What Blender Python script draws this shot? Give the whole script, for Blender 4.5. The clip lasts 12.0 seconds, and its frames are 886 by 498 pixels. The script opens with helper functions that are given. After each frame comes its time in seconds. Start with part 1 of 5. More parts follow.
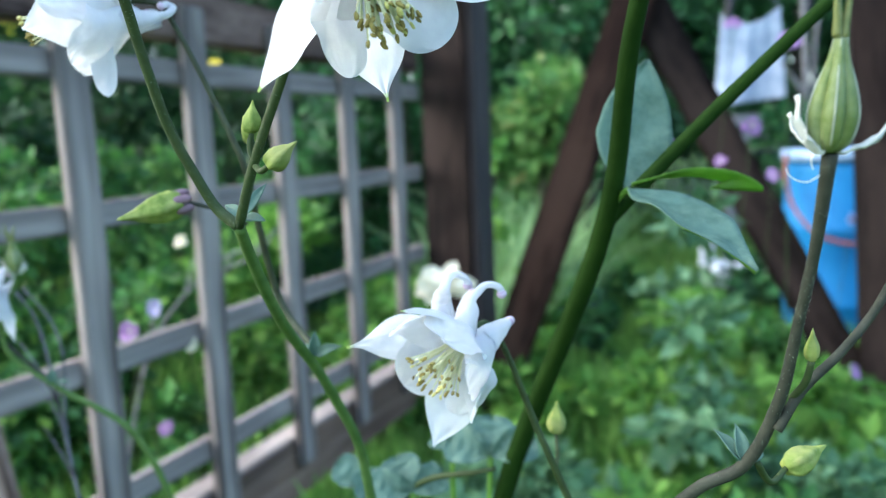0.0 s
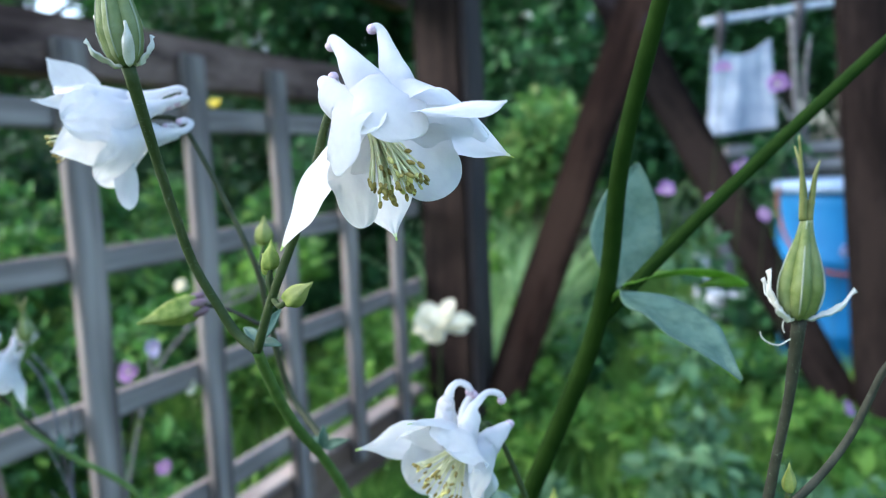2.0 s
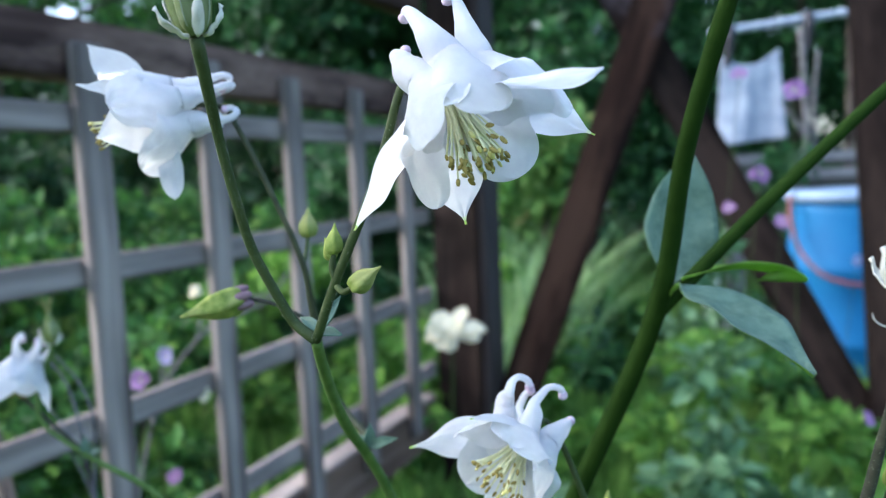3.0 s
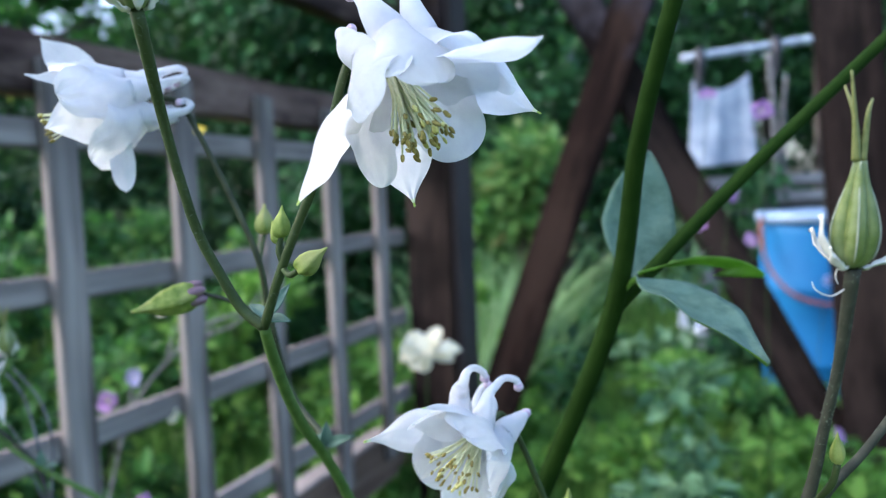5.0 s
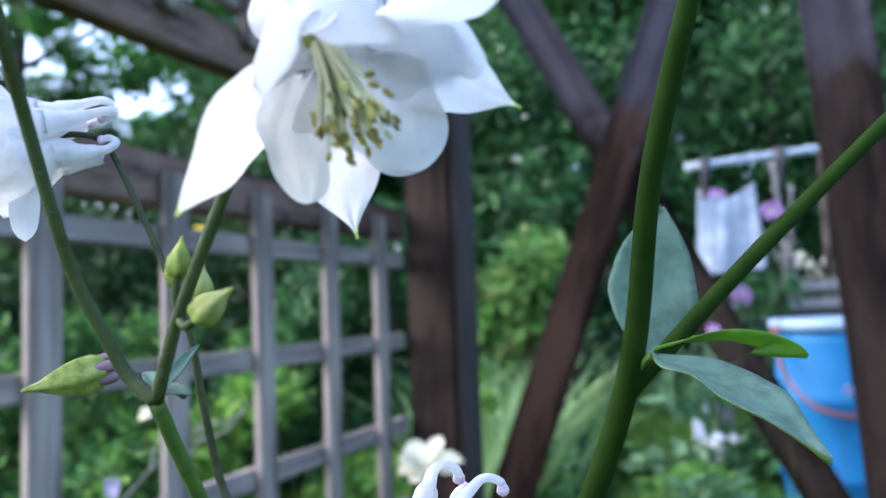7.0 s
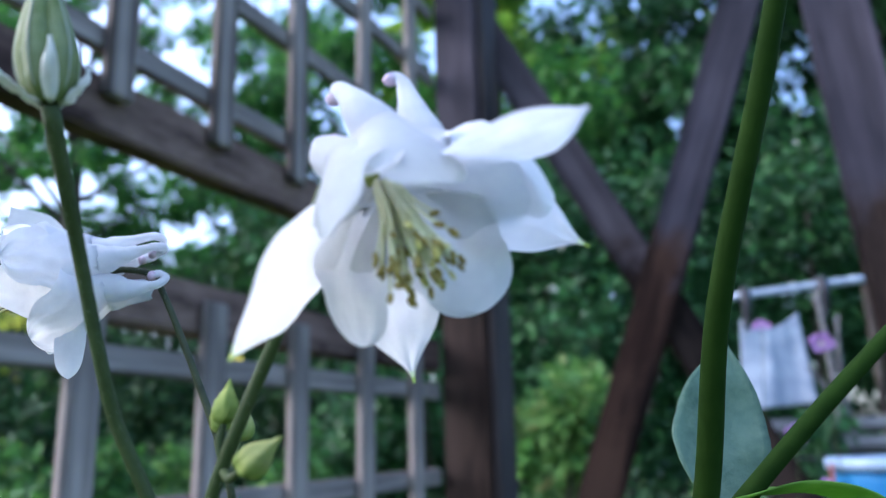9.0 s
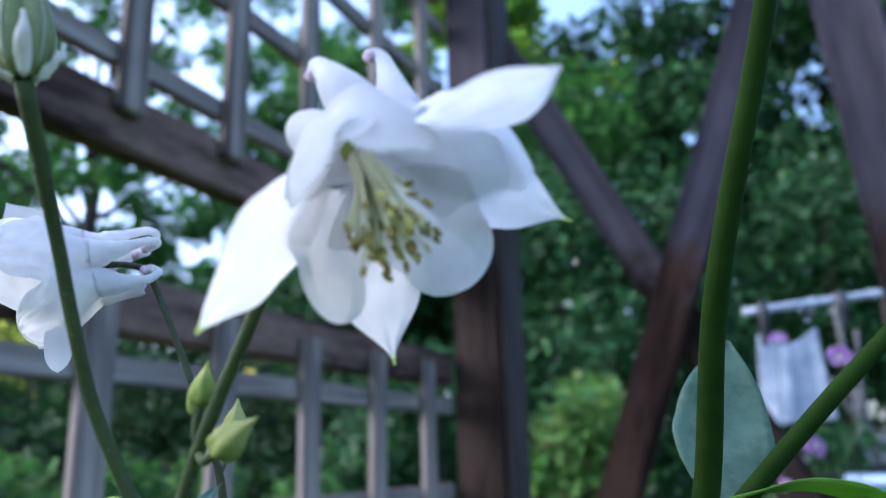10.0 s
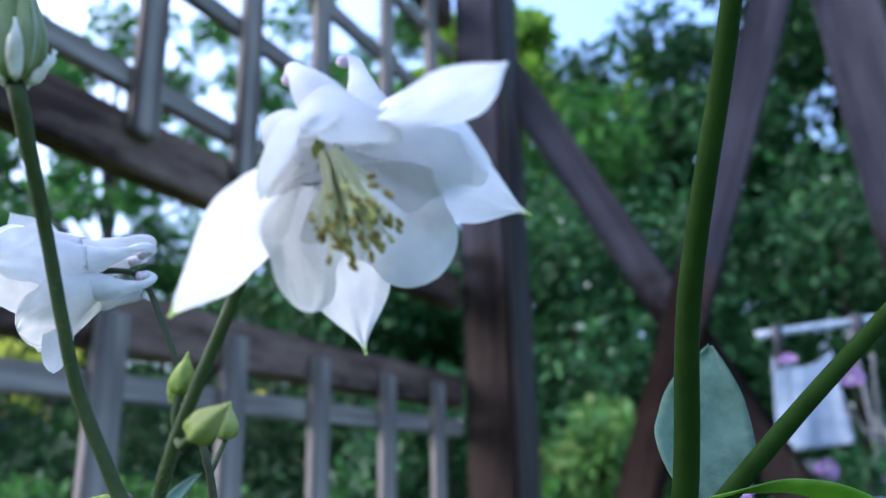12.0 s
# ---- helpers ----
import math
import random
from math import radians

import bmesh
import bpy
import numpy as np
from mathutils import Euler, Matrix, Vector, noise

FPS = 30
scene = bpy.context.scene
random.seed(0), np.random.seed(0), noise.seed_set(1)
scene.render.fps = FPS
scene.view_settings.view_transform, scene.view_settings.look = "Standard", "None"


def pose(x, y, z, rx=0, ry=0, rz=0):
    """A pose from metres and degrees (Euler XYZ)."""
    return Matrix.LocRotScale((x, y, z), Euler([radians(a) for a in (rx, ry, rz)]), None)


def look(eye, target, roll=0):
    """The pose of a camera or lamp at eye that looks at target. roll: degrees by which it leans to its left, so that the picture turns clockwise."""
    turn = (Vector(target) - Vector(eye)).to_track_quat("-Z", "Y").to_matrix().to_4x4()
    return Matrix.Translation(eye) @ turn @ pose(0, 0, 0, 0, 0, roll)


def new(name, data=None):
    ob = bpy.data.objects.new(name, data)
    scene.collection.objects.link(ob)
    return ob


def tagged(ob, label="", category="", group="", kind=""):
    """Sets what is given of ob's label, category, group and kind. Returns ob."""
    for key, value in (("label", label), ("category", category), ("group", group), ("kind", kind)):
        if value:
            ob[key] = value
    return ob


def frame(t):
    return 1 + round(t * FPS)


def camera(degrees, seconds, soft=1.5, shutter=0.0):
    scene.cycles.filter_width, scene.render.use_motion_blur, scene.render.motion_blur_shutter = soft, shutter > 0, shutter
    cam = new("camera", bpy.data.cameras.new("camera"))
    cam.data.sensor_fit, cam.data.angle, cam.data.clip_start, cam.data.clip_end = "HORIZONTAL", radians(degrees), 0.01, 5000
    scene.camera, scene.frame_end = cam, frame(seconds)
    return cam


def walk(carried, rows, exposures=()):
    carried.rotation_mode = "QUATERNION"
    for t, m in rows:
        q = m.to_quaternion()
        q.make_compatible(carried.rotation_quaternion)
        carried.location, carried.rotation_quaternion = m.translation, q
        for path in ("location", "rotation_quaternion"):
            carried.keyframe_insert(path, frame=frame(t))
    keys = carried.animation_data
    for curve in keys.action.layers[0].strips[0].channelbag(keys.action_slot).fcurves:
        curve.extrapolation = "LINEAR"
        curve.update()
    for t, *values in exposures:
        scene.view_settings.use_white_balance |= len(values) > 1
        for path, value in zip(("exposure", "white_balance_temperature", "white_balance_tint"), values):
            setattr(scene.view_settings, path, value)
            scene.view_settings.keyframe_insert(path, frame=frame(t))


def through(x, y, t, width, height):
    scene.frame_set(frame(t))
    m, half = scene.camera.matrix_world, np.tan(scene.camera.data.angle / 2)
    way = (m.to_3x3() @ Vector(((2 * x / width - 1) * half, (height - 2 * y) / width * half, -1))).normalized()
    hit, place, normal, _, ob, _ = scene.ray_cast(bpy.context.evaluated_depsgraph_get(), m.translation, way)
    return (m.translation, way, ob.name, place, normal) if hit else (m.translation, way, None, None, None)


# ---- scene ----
cam = camera(60.0, 12.0, soft=1.1)
cam.data.dof.use_dof = True
cam.data.dof.focus_distance = 0.178
cam.data.dof.aperture_fstop = 13.5
PATH = [
    (0, (0.0003, 0.0001, 0.7503), (0.0003, 1.9789, 0.4601), -2.28),
    (0.5, (0.0028, -0.0040, 0.7560), (0.0116, 1.9764, 0.4767), -2.26),
    (1, (0.0084, -0.0068, 0.7603), (0.0187, 1.9763, 0.5008), -2.58),
    (1.5, (0.0042, -0.0077, 0.7625), (0.0219, 1.9776, 0.5213), -2.57),
    (2, (-0.0009, -0.0107, 0.7786), (0.0128, 1.976, 0.5485), -2.45),
    (2.5, (-0.009, -0.01, 0.7804), (-0.0105, 1.9782, 0.5637), -2.44),
    (3, (-0.0173, -0.0028, 0.7718), (-0.0136, 1.9871, 0.5711), -2.40),
    (5, (-0.0108, -0.0022, 0.7612), (0.0538, 1.992, 0.6226), -2.40),
    (5.5, (-0.0091, 0.0206, 0.7608), (0.0711, 2.0152, 0.6378), -2.37),
    (6, (-0.0018, 0.0246, 0.7571), (0.0775, 2.0214, 0.6763), -2.31),
    (6.5, (0.0074, 0.0342, 0.7501), (0.0749, 2.0327, 0.7843), -2.07),
    (7, (0.0005, 0.0436, 0.7461), (0.0553, 2.0374, 0.8929), -2.04),
    (7.5, (-0.0071, 0.0416, 0.7526), (0.0246, 2.0223, 1.0284), -1.81),
    (9.5, (-0.0012, 0.0536, 0.7464), (-0.046, 1.9882, 1.2518), -1.46),
    (10, (0.0016, 0.0549, 0.7438), (-0.0631, 1.9841, 1.2672), -1.40),
    (10.5, (0.0035, 0.0513, 0.7439), (-0.0788, 1.9754, 1.2832), -1.39),
    (11, (0.0075, 0.0529, 0.7366), (-0.0857, 1.9721, 1.2917), -1.30),
    (11.5, (0.0031, 0.0528, 0.7321), (-0.0893, 1.9677, 1.3018), -1.45),
    (12, (0.0093, 0.0511, 0.7372), (-0.0879, 1.9614, 1.3216), -1.21),
]
walk(cam, [(t, look(eye, target, roll)) for t, eye, target, roll in PATH], exposures=[(0.0, 2.50, 5600, 2), (1.0, 2.36, 5600, 3), (3.0, 2.18, 5600, 8), (6.0, 2.14, 5550, 12), (7.0, 2.38, 5540, 14), (7.5, 2.24, 5490, 14), (9.5, 1.99, 5300, 14), (10.0, 1.94, 5300, 14), (10.5, 2.02, 5300, 14), (12.0, 2.05, 5300, 14)])

# ---- world and light ----
world = bpy.data.worlds.new("overcast_evening")
scene.world = world
world.use_nodes = True
wn = world.node_tree.nodes
sky = wn.new("ShaderNodeTexSky")
sky.sky_type = "NISHITA"
sky.sun_disc = False
sky.sun_elevation = radians(38)
sky.sun_rotation = radians(-84)
sky.dust_density = 4.0
wn["Background"].inputs["Strength"].default_value = 0.15
world.node_tree.links.new(sky.outputs["Color"], wn["Background"].inputs["Color"])

sun_data = bpy.data.lights.new("sun", "SUN")
sun_data.energy, sun_data.angle, sun_data.color = 0.45, radians(120), (0.93, 0.97, 1.0)
sun = new("sun", sun_data)
sun.matrix_basis = look((-2.9, -0.2, 4.6), (0, 0.5, 0.5))


# ---- materials ----
def node_material(name, rough=0.6, spec=0.4):
    m = bpy.data.materials.new(name)
    m.use_nodes = True
    b = m.node_tree.nodes["Principled BSDF"]
    b.inputs["Roughness"].default_value = rough
    b.inputs["Specular IOR Level"].default_value = spec
    return m, m.node_tree, b


def ramp(nt, source, stops):
    r = nt.nodes.new("ShaderNodeValToRGB")
    while len(r.color_ramp.elements) < len(stops):
        r.color_ramp.elements.new(0.5)
    for e, (at, col) in zip(r.color_ramp.elements, stops):
        e.position, e.color = at, (*col, 1)
    nt.links.new(source, r.inputs["Fac"])
    return r.outputs["Color"]


def noise_of(nt, scale, detail=4.0, stretch=None, rough=0.55):
    tc = nt.nodes.new("ShaderNodeTexCoord")
    n = nt.nodes.new("ShaderNodeTexNoise")
    n.inputs["Scale"].default_value, n.inputs["Detail"].default_value, n.inputs["Roughness"].default_value = scale, detail, rough
    src = tc.outputs["Object"]
    if stretch:
        mp = nt.nodes.new("ShaderNodeMapping")
        mp.inputs["Scale"].default_value = stretch
        nt.links.new(src, mp.inputs["Vector"])
        src = mp.outputs["Vector"]
    nt.links.new(src, n.inputs["Vector"])
    return n.outputs["Fac"]


def mixed(nt, fac, a, b, mode="MIX"):
    m = nt.nodes.new("ShaderNodeMix")
    m.data_type, m.blend_type = "RGBA", mode
    for sock, v in ((m.inputs[0], fac), (m.inputs[6], a), (m.inputs[7], b)):
        if hasattr(v, "is_output"):
            nt.links.new(v, sock)
        elif isinstance(v, (int, float)):
            sock.default_value = v
        else:
            sock.default_value = (*v, 1)
    return m.outputs[2]


def bump(nt, b, height, strength, distance=0.001):
    n = nt.nodes.new("ShaderNodeBump")
    n.inputs["Strength"].default_value, n.inputs["Distance"].default_value = strength, distance
    nt.links.new(height, n.inputs["Height"])
    nt.links.new(n.outputs["Normal"], b.inputs["Normal"])


def wood(name, dark, mid, light, rough, grain=60, worn=None, gloss=0.25, fade=None):
    """Weathered timber: grain along local X, blotches over it, optional paler worn patches."""
    m, nt, b = node_material(name, rough, gloss)
    g = noise_of(nt, grain, 6, (0.06, 1, 1))
    big = noise_of(nt, 7, 3, (0.5, 1, 1))
    col = ramp(nt, g, [(0.3, dark), (0.52, mid), (0.72, light)])
    blot = ramp(nt, big, [(0.33, (0.5, 0.5, 0.52)), (0.5, (0.85, 0.84, 0.83)), (0.68, (1.15, 1.12, 1.08))])
    col = mixed(nt, 0.8, col, blot, "MULTIPLY")
    cracks = noise_of(nt, grain * 0.8, 3, (0.02, 1, 1), 0.4)
    col = mixed(nt, 0.85, col, ramp(nt, cracks, [(0.34, (0.25, 0.23, 0.22)), (0.41, (1, 1, 1))]), "MULTIPLY")
    if worn:
        patch = noise_of(nt, 9, 5, (0.25, 1, 1), 0.7)
        fac = ramp(nt, patch, [(0.46, (0, 0, 0)), (0.62, (0.8, 0.8, 0.8))])
        col = mixed(nt, fac, col, worn)
    # fade: weathered upper end, with bluish sky light painted into its colour
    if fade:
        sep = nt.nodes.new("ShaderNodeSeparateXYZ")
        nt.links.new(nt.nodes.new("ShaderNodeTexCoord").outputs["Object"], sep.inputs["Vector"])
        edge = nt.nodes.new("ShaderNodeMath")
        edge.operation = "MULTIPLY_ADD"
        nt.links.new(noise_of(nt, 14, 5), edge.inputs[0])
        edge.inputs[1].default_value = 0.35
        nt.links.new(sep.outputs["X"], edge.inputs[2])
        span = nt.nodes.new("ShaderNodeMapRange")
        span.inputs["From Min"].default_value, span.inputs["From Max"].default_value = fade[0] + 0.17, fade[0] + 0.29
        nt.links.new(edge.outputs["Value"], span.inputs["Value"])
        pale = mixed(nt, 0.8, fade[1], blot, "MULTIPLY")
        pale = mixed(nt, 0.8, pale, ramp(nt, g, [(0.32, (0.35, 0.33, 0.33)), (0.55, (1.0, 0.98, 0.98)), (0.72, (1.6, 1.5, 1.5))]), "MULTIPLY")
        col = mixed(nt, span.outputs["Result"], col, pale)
    nt.links.new(col, b.inputs["Base Color"])
    bump(nt, b, g, 0.5, 0.002)
    return m


def tissue(name, lo, hi, scale, through, rough=0.5, spec=0.35, bump_by=0.15, tint=None):
    """Leaf or petal: two-tone noise, light shining through by the given share."""
    m, nt, b = node_material(name, rough, spec)
    n = noise_of(nt, scale, 5)
    col = ramp(nt, n, [(0.3, lo), (0.7, hi)])
    if tint:
        col = mixed(nt, ramp(nt, noise_of(nt, scale * 0.3, 2), [(0.45, (0, 0, 0)), (0.75, (1, 1, 1))]), col, tint)
    nt.links.new(col, b.inputs["Base Color"])
    if bump_by:
        bump(nt, b, noise_of(nt, scale * 2.5, 4, (1, 1, 1)), bump_by, 0.0006)
    if through:
        t = nt.nodes.new("ShaderNodeBsdfTranslucent")
        nt.links.new(col, t.inputs["Color"])
        mx = nt.nodes.new("ShaderNodeMixShader")
        mx.inputs["Fac"].default_value = through
        out = nt.nodes["Material Output"]
        nt.links.new(b.outputs["BSDF"], mx.inputs[1])
        nt.links.new(t.outputs["BSDF"], mx.inputs[2])
        nt.links.new(mx.outputs["Shader"], out.inputs["Surface"])
    return m


def foliage(name, stops, through=0.3, rough=0.55):
    """Loose leaves: each its own tone."""
    m, nt, b = node_material(name, rough, 0.22)
    gi = nt.nodes.new("ShaderNodeNewGeometry")
    col = ramp(nt, gi.outputs["Random Per Island"], stops)
    nt.links.new(col, b.inputs["Base Color"])
    t = nt.nodes.new("ShaderNodeBsdfTranslucent")
    nt.links.new(col, t.inputs["Color"])
    mx = nt.nodes.new("ShaderNodeMixShader")
    mx.inputs["Fac"].default_value = through
    nt.links.new(b.outputs["BSDF"], mx.inputs[1])
    nt.links.new(t.outputs["BSDF"], mx.inputs[2])
    nt.links.new(mx.outputs["Shader"], nt.nodes["Material Output"].inputs["Surface"])
    return m


LATH = wood("weathered_grey_lath", (0.1401, 0.1166, 0.1054), (0.2387, 0.2018, 0.1838), (0.3284, 0.2882, 0.2623), 0.85, 90)
BEAM = wood("peeling_brown_beam", (0.0150, 0.0080, 0.0072), (0.0560, 0.0320, 0.0270), (0.1350, 0.0870, 0.0700), 0.8, 26, worn=(0.2200, 0.1480, 0.1180), gloss=0.15)
LOW_BEAM = wood("faded_tan_beam", (0.1014, 0.0611, 0.0403), (0.1716, 0.1105, 0.0780), (0.2496, 0.1716, 0.1287), 0.8, 50)
# the fade colours of posts and braces hold painted sky light over real weathering
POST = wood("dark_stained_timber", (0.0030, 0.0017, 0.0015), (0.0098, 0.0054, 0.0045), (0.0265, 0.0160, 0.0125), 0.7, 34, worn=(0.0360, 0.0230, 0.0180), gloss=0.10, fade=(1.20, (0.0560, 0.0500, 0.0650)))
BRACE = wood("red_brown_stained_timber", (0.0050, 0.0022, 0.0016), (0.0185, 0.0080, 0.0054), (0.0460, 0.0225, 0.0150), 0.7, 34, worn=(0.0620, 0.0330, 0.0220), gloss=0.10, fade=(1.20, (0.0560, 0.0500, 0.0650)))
BRACE_WORN_SKYLIT = wood("dark_timber_greyed_above", (0.0034, 0.0018, 0.0015), (0.0110, 0.0060, 0.0048), (0.0300, 0.0180, 0.0135), 0.7, 34, worn=(0.0420, 0.0260, 0.0200), gloss=0.10, fade=(1.12, (0.0800, 0.0670, 0.0760)))
POST_GREY = wood("lit_post_side_grey", (0.025, 0.019, 0.019), (0.043, 0.033, 0.032), (0.066, 0.051, 0.048), 0.7, 60)
BENCH = wood("silvered_plank", (0.088, 0.088, 0.096), (0.152, 0.152, 0.160), (0.224, 0.224, 0.232), 0.85, 60)

PETAL = tissue("white_petal", (0.6948, 0.6900, 0.7189), (0.7913, 0.7913, 0.7961), 160, 0.60, 0.6, 0.15, bump_by=0.7)
PETAL_TIP = tissue("mauve_spur_tip", (0.50, 0.36, 0.46), (0.72, 0.60, 0.68), 600, 0.2, 0.5, 0.3)
GREEN_TIP = tissue("green_sepal_tip", (0.40, 0.55, 0.10), (0.62, 0.72, 0.25), 400, 0.3, 0.5, 0.3)
PALE_TIP = tissue("pale_green_sepal_end", (0.66, 0.74, 0.48), (0.80, 0.84, 0.66), 300, 0.5, 0.5, 0.3)
YELLOW = tissue("yellow_petal", (0.70, 0.56, 0.02), (0.85, 0.74, 0.05), 40, 0.2)
CREAM = tissue("cream_petal", (0.76, 0.68, 0.42), (0.90, 0.86, 0.70), 25, 0.3, 0.5, 0.3)
EYE_GOLD = tissue("golden_brown_flower_eye", (0.20, 0.12, 0.02), (0.45, 0.33, 0.06), 120, 0.1)
PINK = tissue("lilac_petal", (0.310, 0.150, 0.370), (0.480, 0.300, 0.540), 40, 0.3, 0.5, 0.3)
BLUISH = tissue("pale_lavender_petal", (0.383, 0.357, 0.612), (0.561, 0.527, 0.722), 40, 0.3, 0.5, 0.3)
FILAMENT = tissue("pale_yellow_filament", (0.70, 0.69, 0.38), (0.84, 0.83, 0.58), 500, 0.25)
ANTHER = tissue("olive_anther", (0.16, 0.115, 0.022), (0.36, 0.28, 0.075), 900, 0.0, 0.7)
ANTHER_YOUNG = tissue("yellow_anther", (0.52, 0.46, 0.12), (0.70, 0.64, 0.26), 900, 0.0, 0.7)
STEM = tissue("green_stem", (0.0248, 0.0384, 0.0099), (0.0483, 0.0681, 0.0210), 140, 0.0, 0.6, 0.2, bump_by=0.3)
STEM_BROWN = tissue("purplish_stem", (0.024, 0.026, 0.017), (0.052, 0.053, 0.036), 220, 0.0, 0.7, 0.15, bump_by=0.4)
FRESH_STEM = tissue("fresh_green_stem", (0.0530, 0.0994, 0.0189), (0.1017, 0.1602, 0.0398), 140, 0.0, 0.6, 0.2, bump_by=0.3)
STALK = tissue("brownish_green_stalk", (0.0306, 0.0357, 0.0179), (0.0595, 0.0663, 0.0323), 180, 0.0, 0.6, 0.2, bump_by=0.3)
THICK = tissue("deep_green_stem", (0.0085, 0.0221, 0.0026), (0.0170, 0.0374, 0.0051), 90, 0.0, 0.8, 0.05, bump_by=0.3)
BUD = tissue("lime_bud", (0.1275, 0.1870, 0.0298), (0.3060, 0.3485, 0.0850), 300, 0.15, 0.6, 0.15, bump_by=0.5, tint=(0.3400, 0.3230, 0.1360))
BUD_PURPLE = tissue("dull_purple_bud_base", (0.13, 0.075, 0.095), (0.24, 0.15, 0.17), 300, 0.1)
POD = tissue("green_seed_pod", (0.0900, 0.1332, 0.0230), (0.1728, 0.2088, 0.0612), 420, 0.12, 0.5, 0.35, bump_by=0.6, tint=(0.2160, 0.2520, 0.1224))
BEAK = tissue("olive_pod_beak", (0.10, 0.12, 0.025), (0.22, 0.22, 0.07), 300, 0.1)
POD_EDGE = tissue("whitish_pod_seam", (0.270, 0.312, 0.216), (0.372, 0.396, 0.312), 300, 0.15)
WITHERED = tissue("withered_white_sepal", (0.62, 0.60, 0.52), (0.80, 0.79, 0.74), 300, 0.25, 0.6, bump_by=0.6)
LEAF = tissue("bluish_green_leaf", (0.0517, 0.1020, 0.0694), (0.1190, 0.1870, 0.1292), 260, 0.2, 0.55, 0.3, bump_by=0.7, tint=(0.1142, 0.1904, 0.1374))
LEAF_UNDER = tissue("yellow_green_leaf", (0.17, 0.32, 0.045), (0.25, 0.42, 0.075), 120, 0.6, 0.5, 0.3)
HAIR = tissue("fine_pale_hair", (0.30, 0.33, 0.24), (0.42, 0.46, 0.34), 50, 0.3, bump_by=0)

BUSH = foliage("mid_green_leaves", [(0.0, (0.018, 0.060, 0.015)), (0.5, (0.050, 0.140, 0.030)), (0.85, (0.095, 0.230, 0.045)), (1.0, (0.190, 0.320, 0.055))])
BUSH_DARK = foliage("deep_green_leaves", [(0.0, (0.0114, 0.0412, 0.0137)), (0.6, (0.0258, 0.0824, 0.0258)), (1.0, (0.0558, 0.1544, 0.0444))])
# darker copy of the deep green leaves, with shade painted into the colour
BUSH_SHADE = foliage("hedge_leaves_painted_shade", [(0.0, (0.008, 0.028, 0.009)), (0.6, (0.019, 0.058, 0.018)), (1.0, (0.052, 0.115, 0.028))])
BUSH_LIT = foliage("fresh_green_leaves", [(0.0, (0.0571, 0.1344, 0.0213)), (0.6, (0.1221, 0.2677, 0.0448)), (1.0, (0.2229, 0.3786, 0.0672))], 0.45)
BUSH_BLUE = foliage("bluish_herb_leaves", [(0.0, (0.045, 0.105, 0.045)), (0.6, (0.095, 0.190, 0.085)), (1.0, (0.190, 0.320, 0.160))])
BUSH_GOLD = foliage("yellowing_leaves", [(0.0, (0.055, 0.135, 0.030)), (0.7, (0.110, 0.230, 0.050)), (0.92, (0.190, 0.290, 0.075)), (1.0, (0.260, 0.220, 0.080))])
GRASS = foliage("grass_blades", [(0.0, (0.0821, 0.1806, 0.0403)), (0.6, (0.1674, 0.3309, 0.0596)), (1.0, (0.3015, 0.4689, 0.1216))], 0.4)
GRASS_PALE = foliage("pale_grass_blades", [(0.0, (0.1323, 0.2357, 0.0920)), (0.6, (0.2185, 0.3565, 0.1437)), (1.0, (0.3565, 0.4945, 0.2415))], 0.4)
BLOSSOM = foliage("small_white_blossom", [(0.0, (0.42, 0.47, 0.34)), (1.0, (0.72, 0.74, 0.66))])
# yellow-green leaves, brightened by sunlight put into their colour
BUSH_YELLOW = foliage("yellow_leaves_painted_sun", [(0.0, (0.2000, 0.2750, 0.0375)), (0.6, (0.4250, 0.4750, 0.0625)), (1.0, (0.7250, 0.7000, 0.1000))], 0.5)
# bright copy of the tree leaves, sunlight painted in as yellow-green
TREE_LIT = foliage("tree_leaves_painted_sun", [(0.0, (0.0810, 0.1755, 0.0270)), (0.6, (0.2025, 0.3645, 0.0405)), (1.0, (0.4320, 0.5670, 0.0675))], 0.5)
TREE_LEAF = foliage("tree_leaves", [(0.0, (0.020, 0.075, 0.017)), (0.6, (0.047, 0.150, 0.029)), (1.0, (0.108, 0.270, 0.043))], 0.45)
BARK = wood("tree_bark", (0.03, 0.024, 0.02), (0.06, 0.05, 0.04), (0.10, 0.085, 0.07), 0.9, 12)

m, nt, b = node_material("garden_soil_and_moss", 0.95, 0.1)
col = ramp(nt, noise_of(nt, 5, 6), [(0.3, (0.03, 0.022, 0.014)), (0.5, (0.035, 0.07, 0.015)), (0.7, (0.06, 0.13, 0.025))])
nt.links.new(col, b.inputs["Base Color"])
bump(nt, b, noise_of(nt, 40, 6), 0.8, 0.02)
SOIL = m

m, nt, b = node_material("blue_plastic", 0.6, 0.2)
col = ramp(nt, noise_of(nt, 9, 5), [(0.3, (0.011, 0.10, 0.26)), (0.7, (0.018, 0.145, 0.34))])
nt.links.new(col, b.inputs["Base Color"])
BLUE = m
m, nt, b = node_material("red_brown_hose", 0.5, 0.4)
nt.links.new(ramp(nt, noise_of(nt, 60, 4), [(0.3, (0.14, 0.035, 0.035)), (0.7, (0.24, 0.07, 0.065))]), b.inputs["Base Color"])
HOSE = m
m, nt, b = node_material("white_plastic", 0.4, 0.5)
nt.links.new(ramp(nt, noise_of(nt, 20, 5), [(0.3, (0.56, 0.59, 0.64)), (0.7, (0.72, 0.74, 0.77))]), b.inputs["Base Color"])
WHITE = m
m, nt, b = node_material("pale_blue_plastic", 0.4, 0.5)
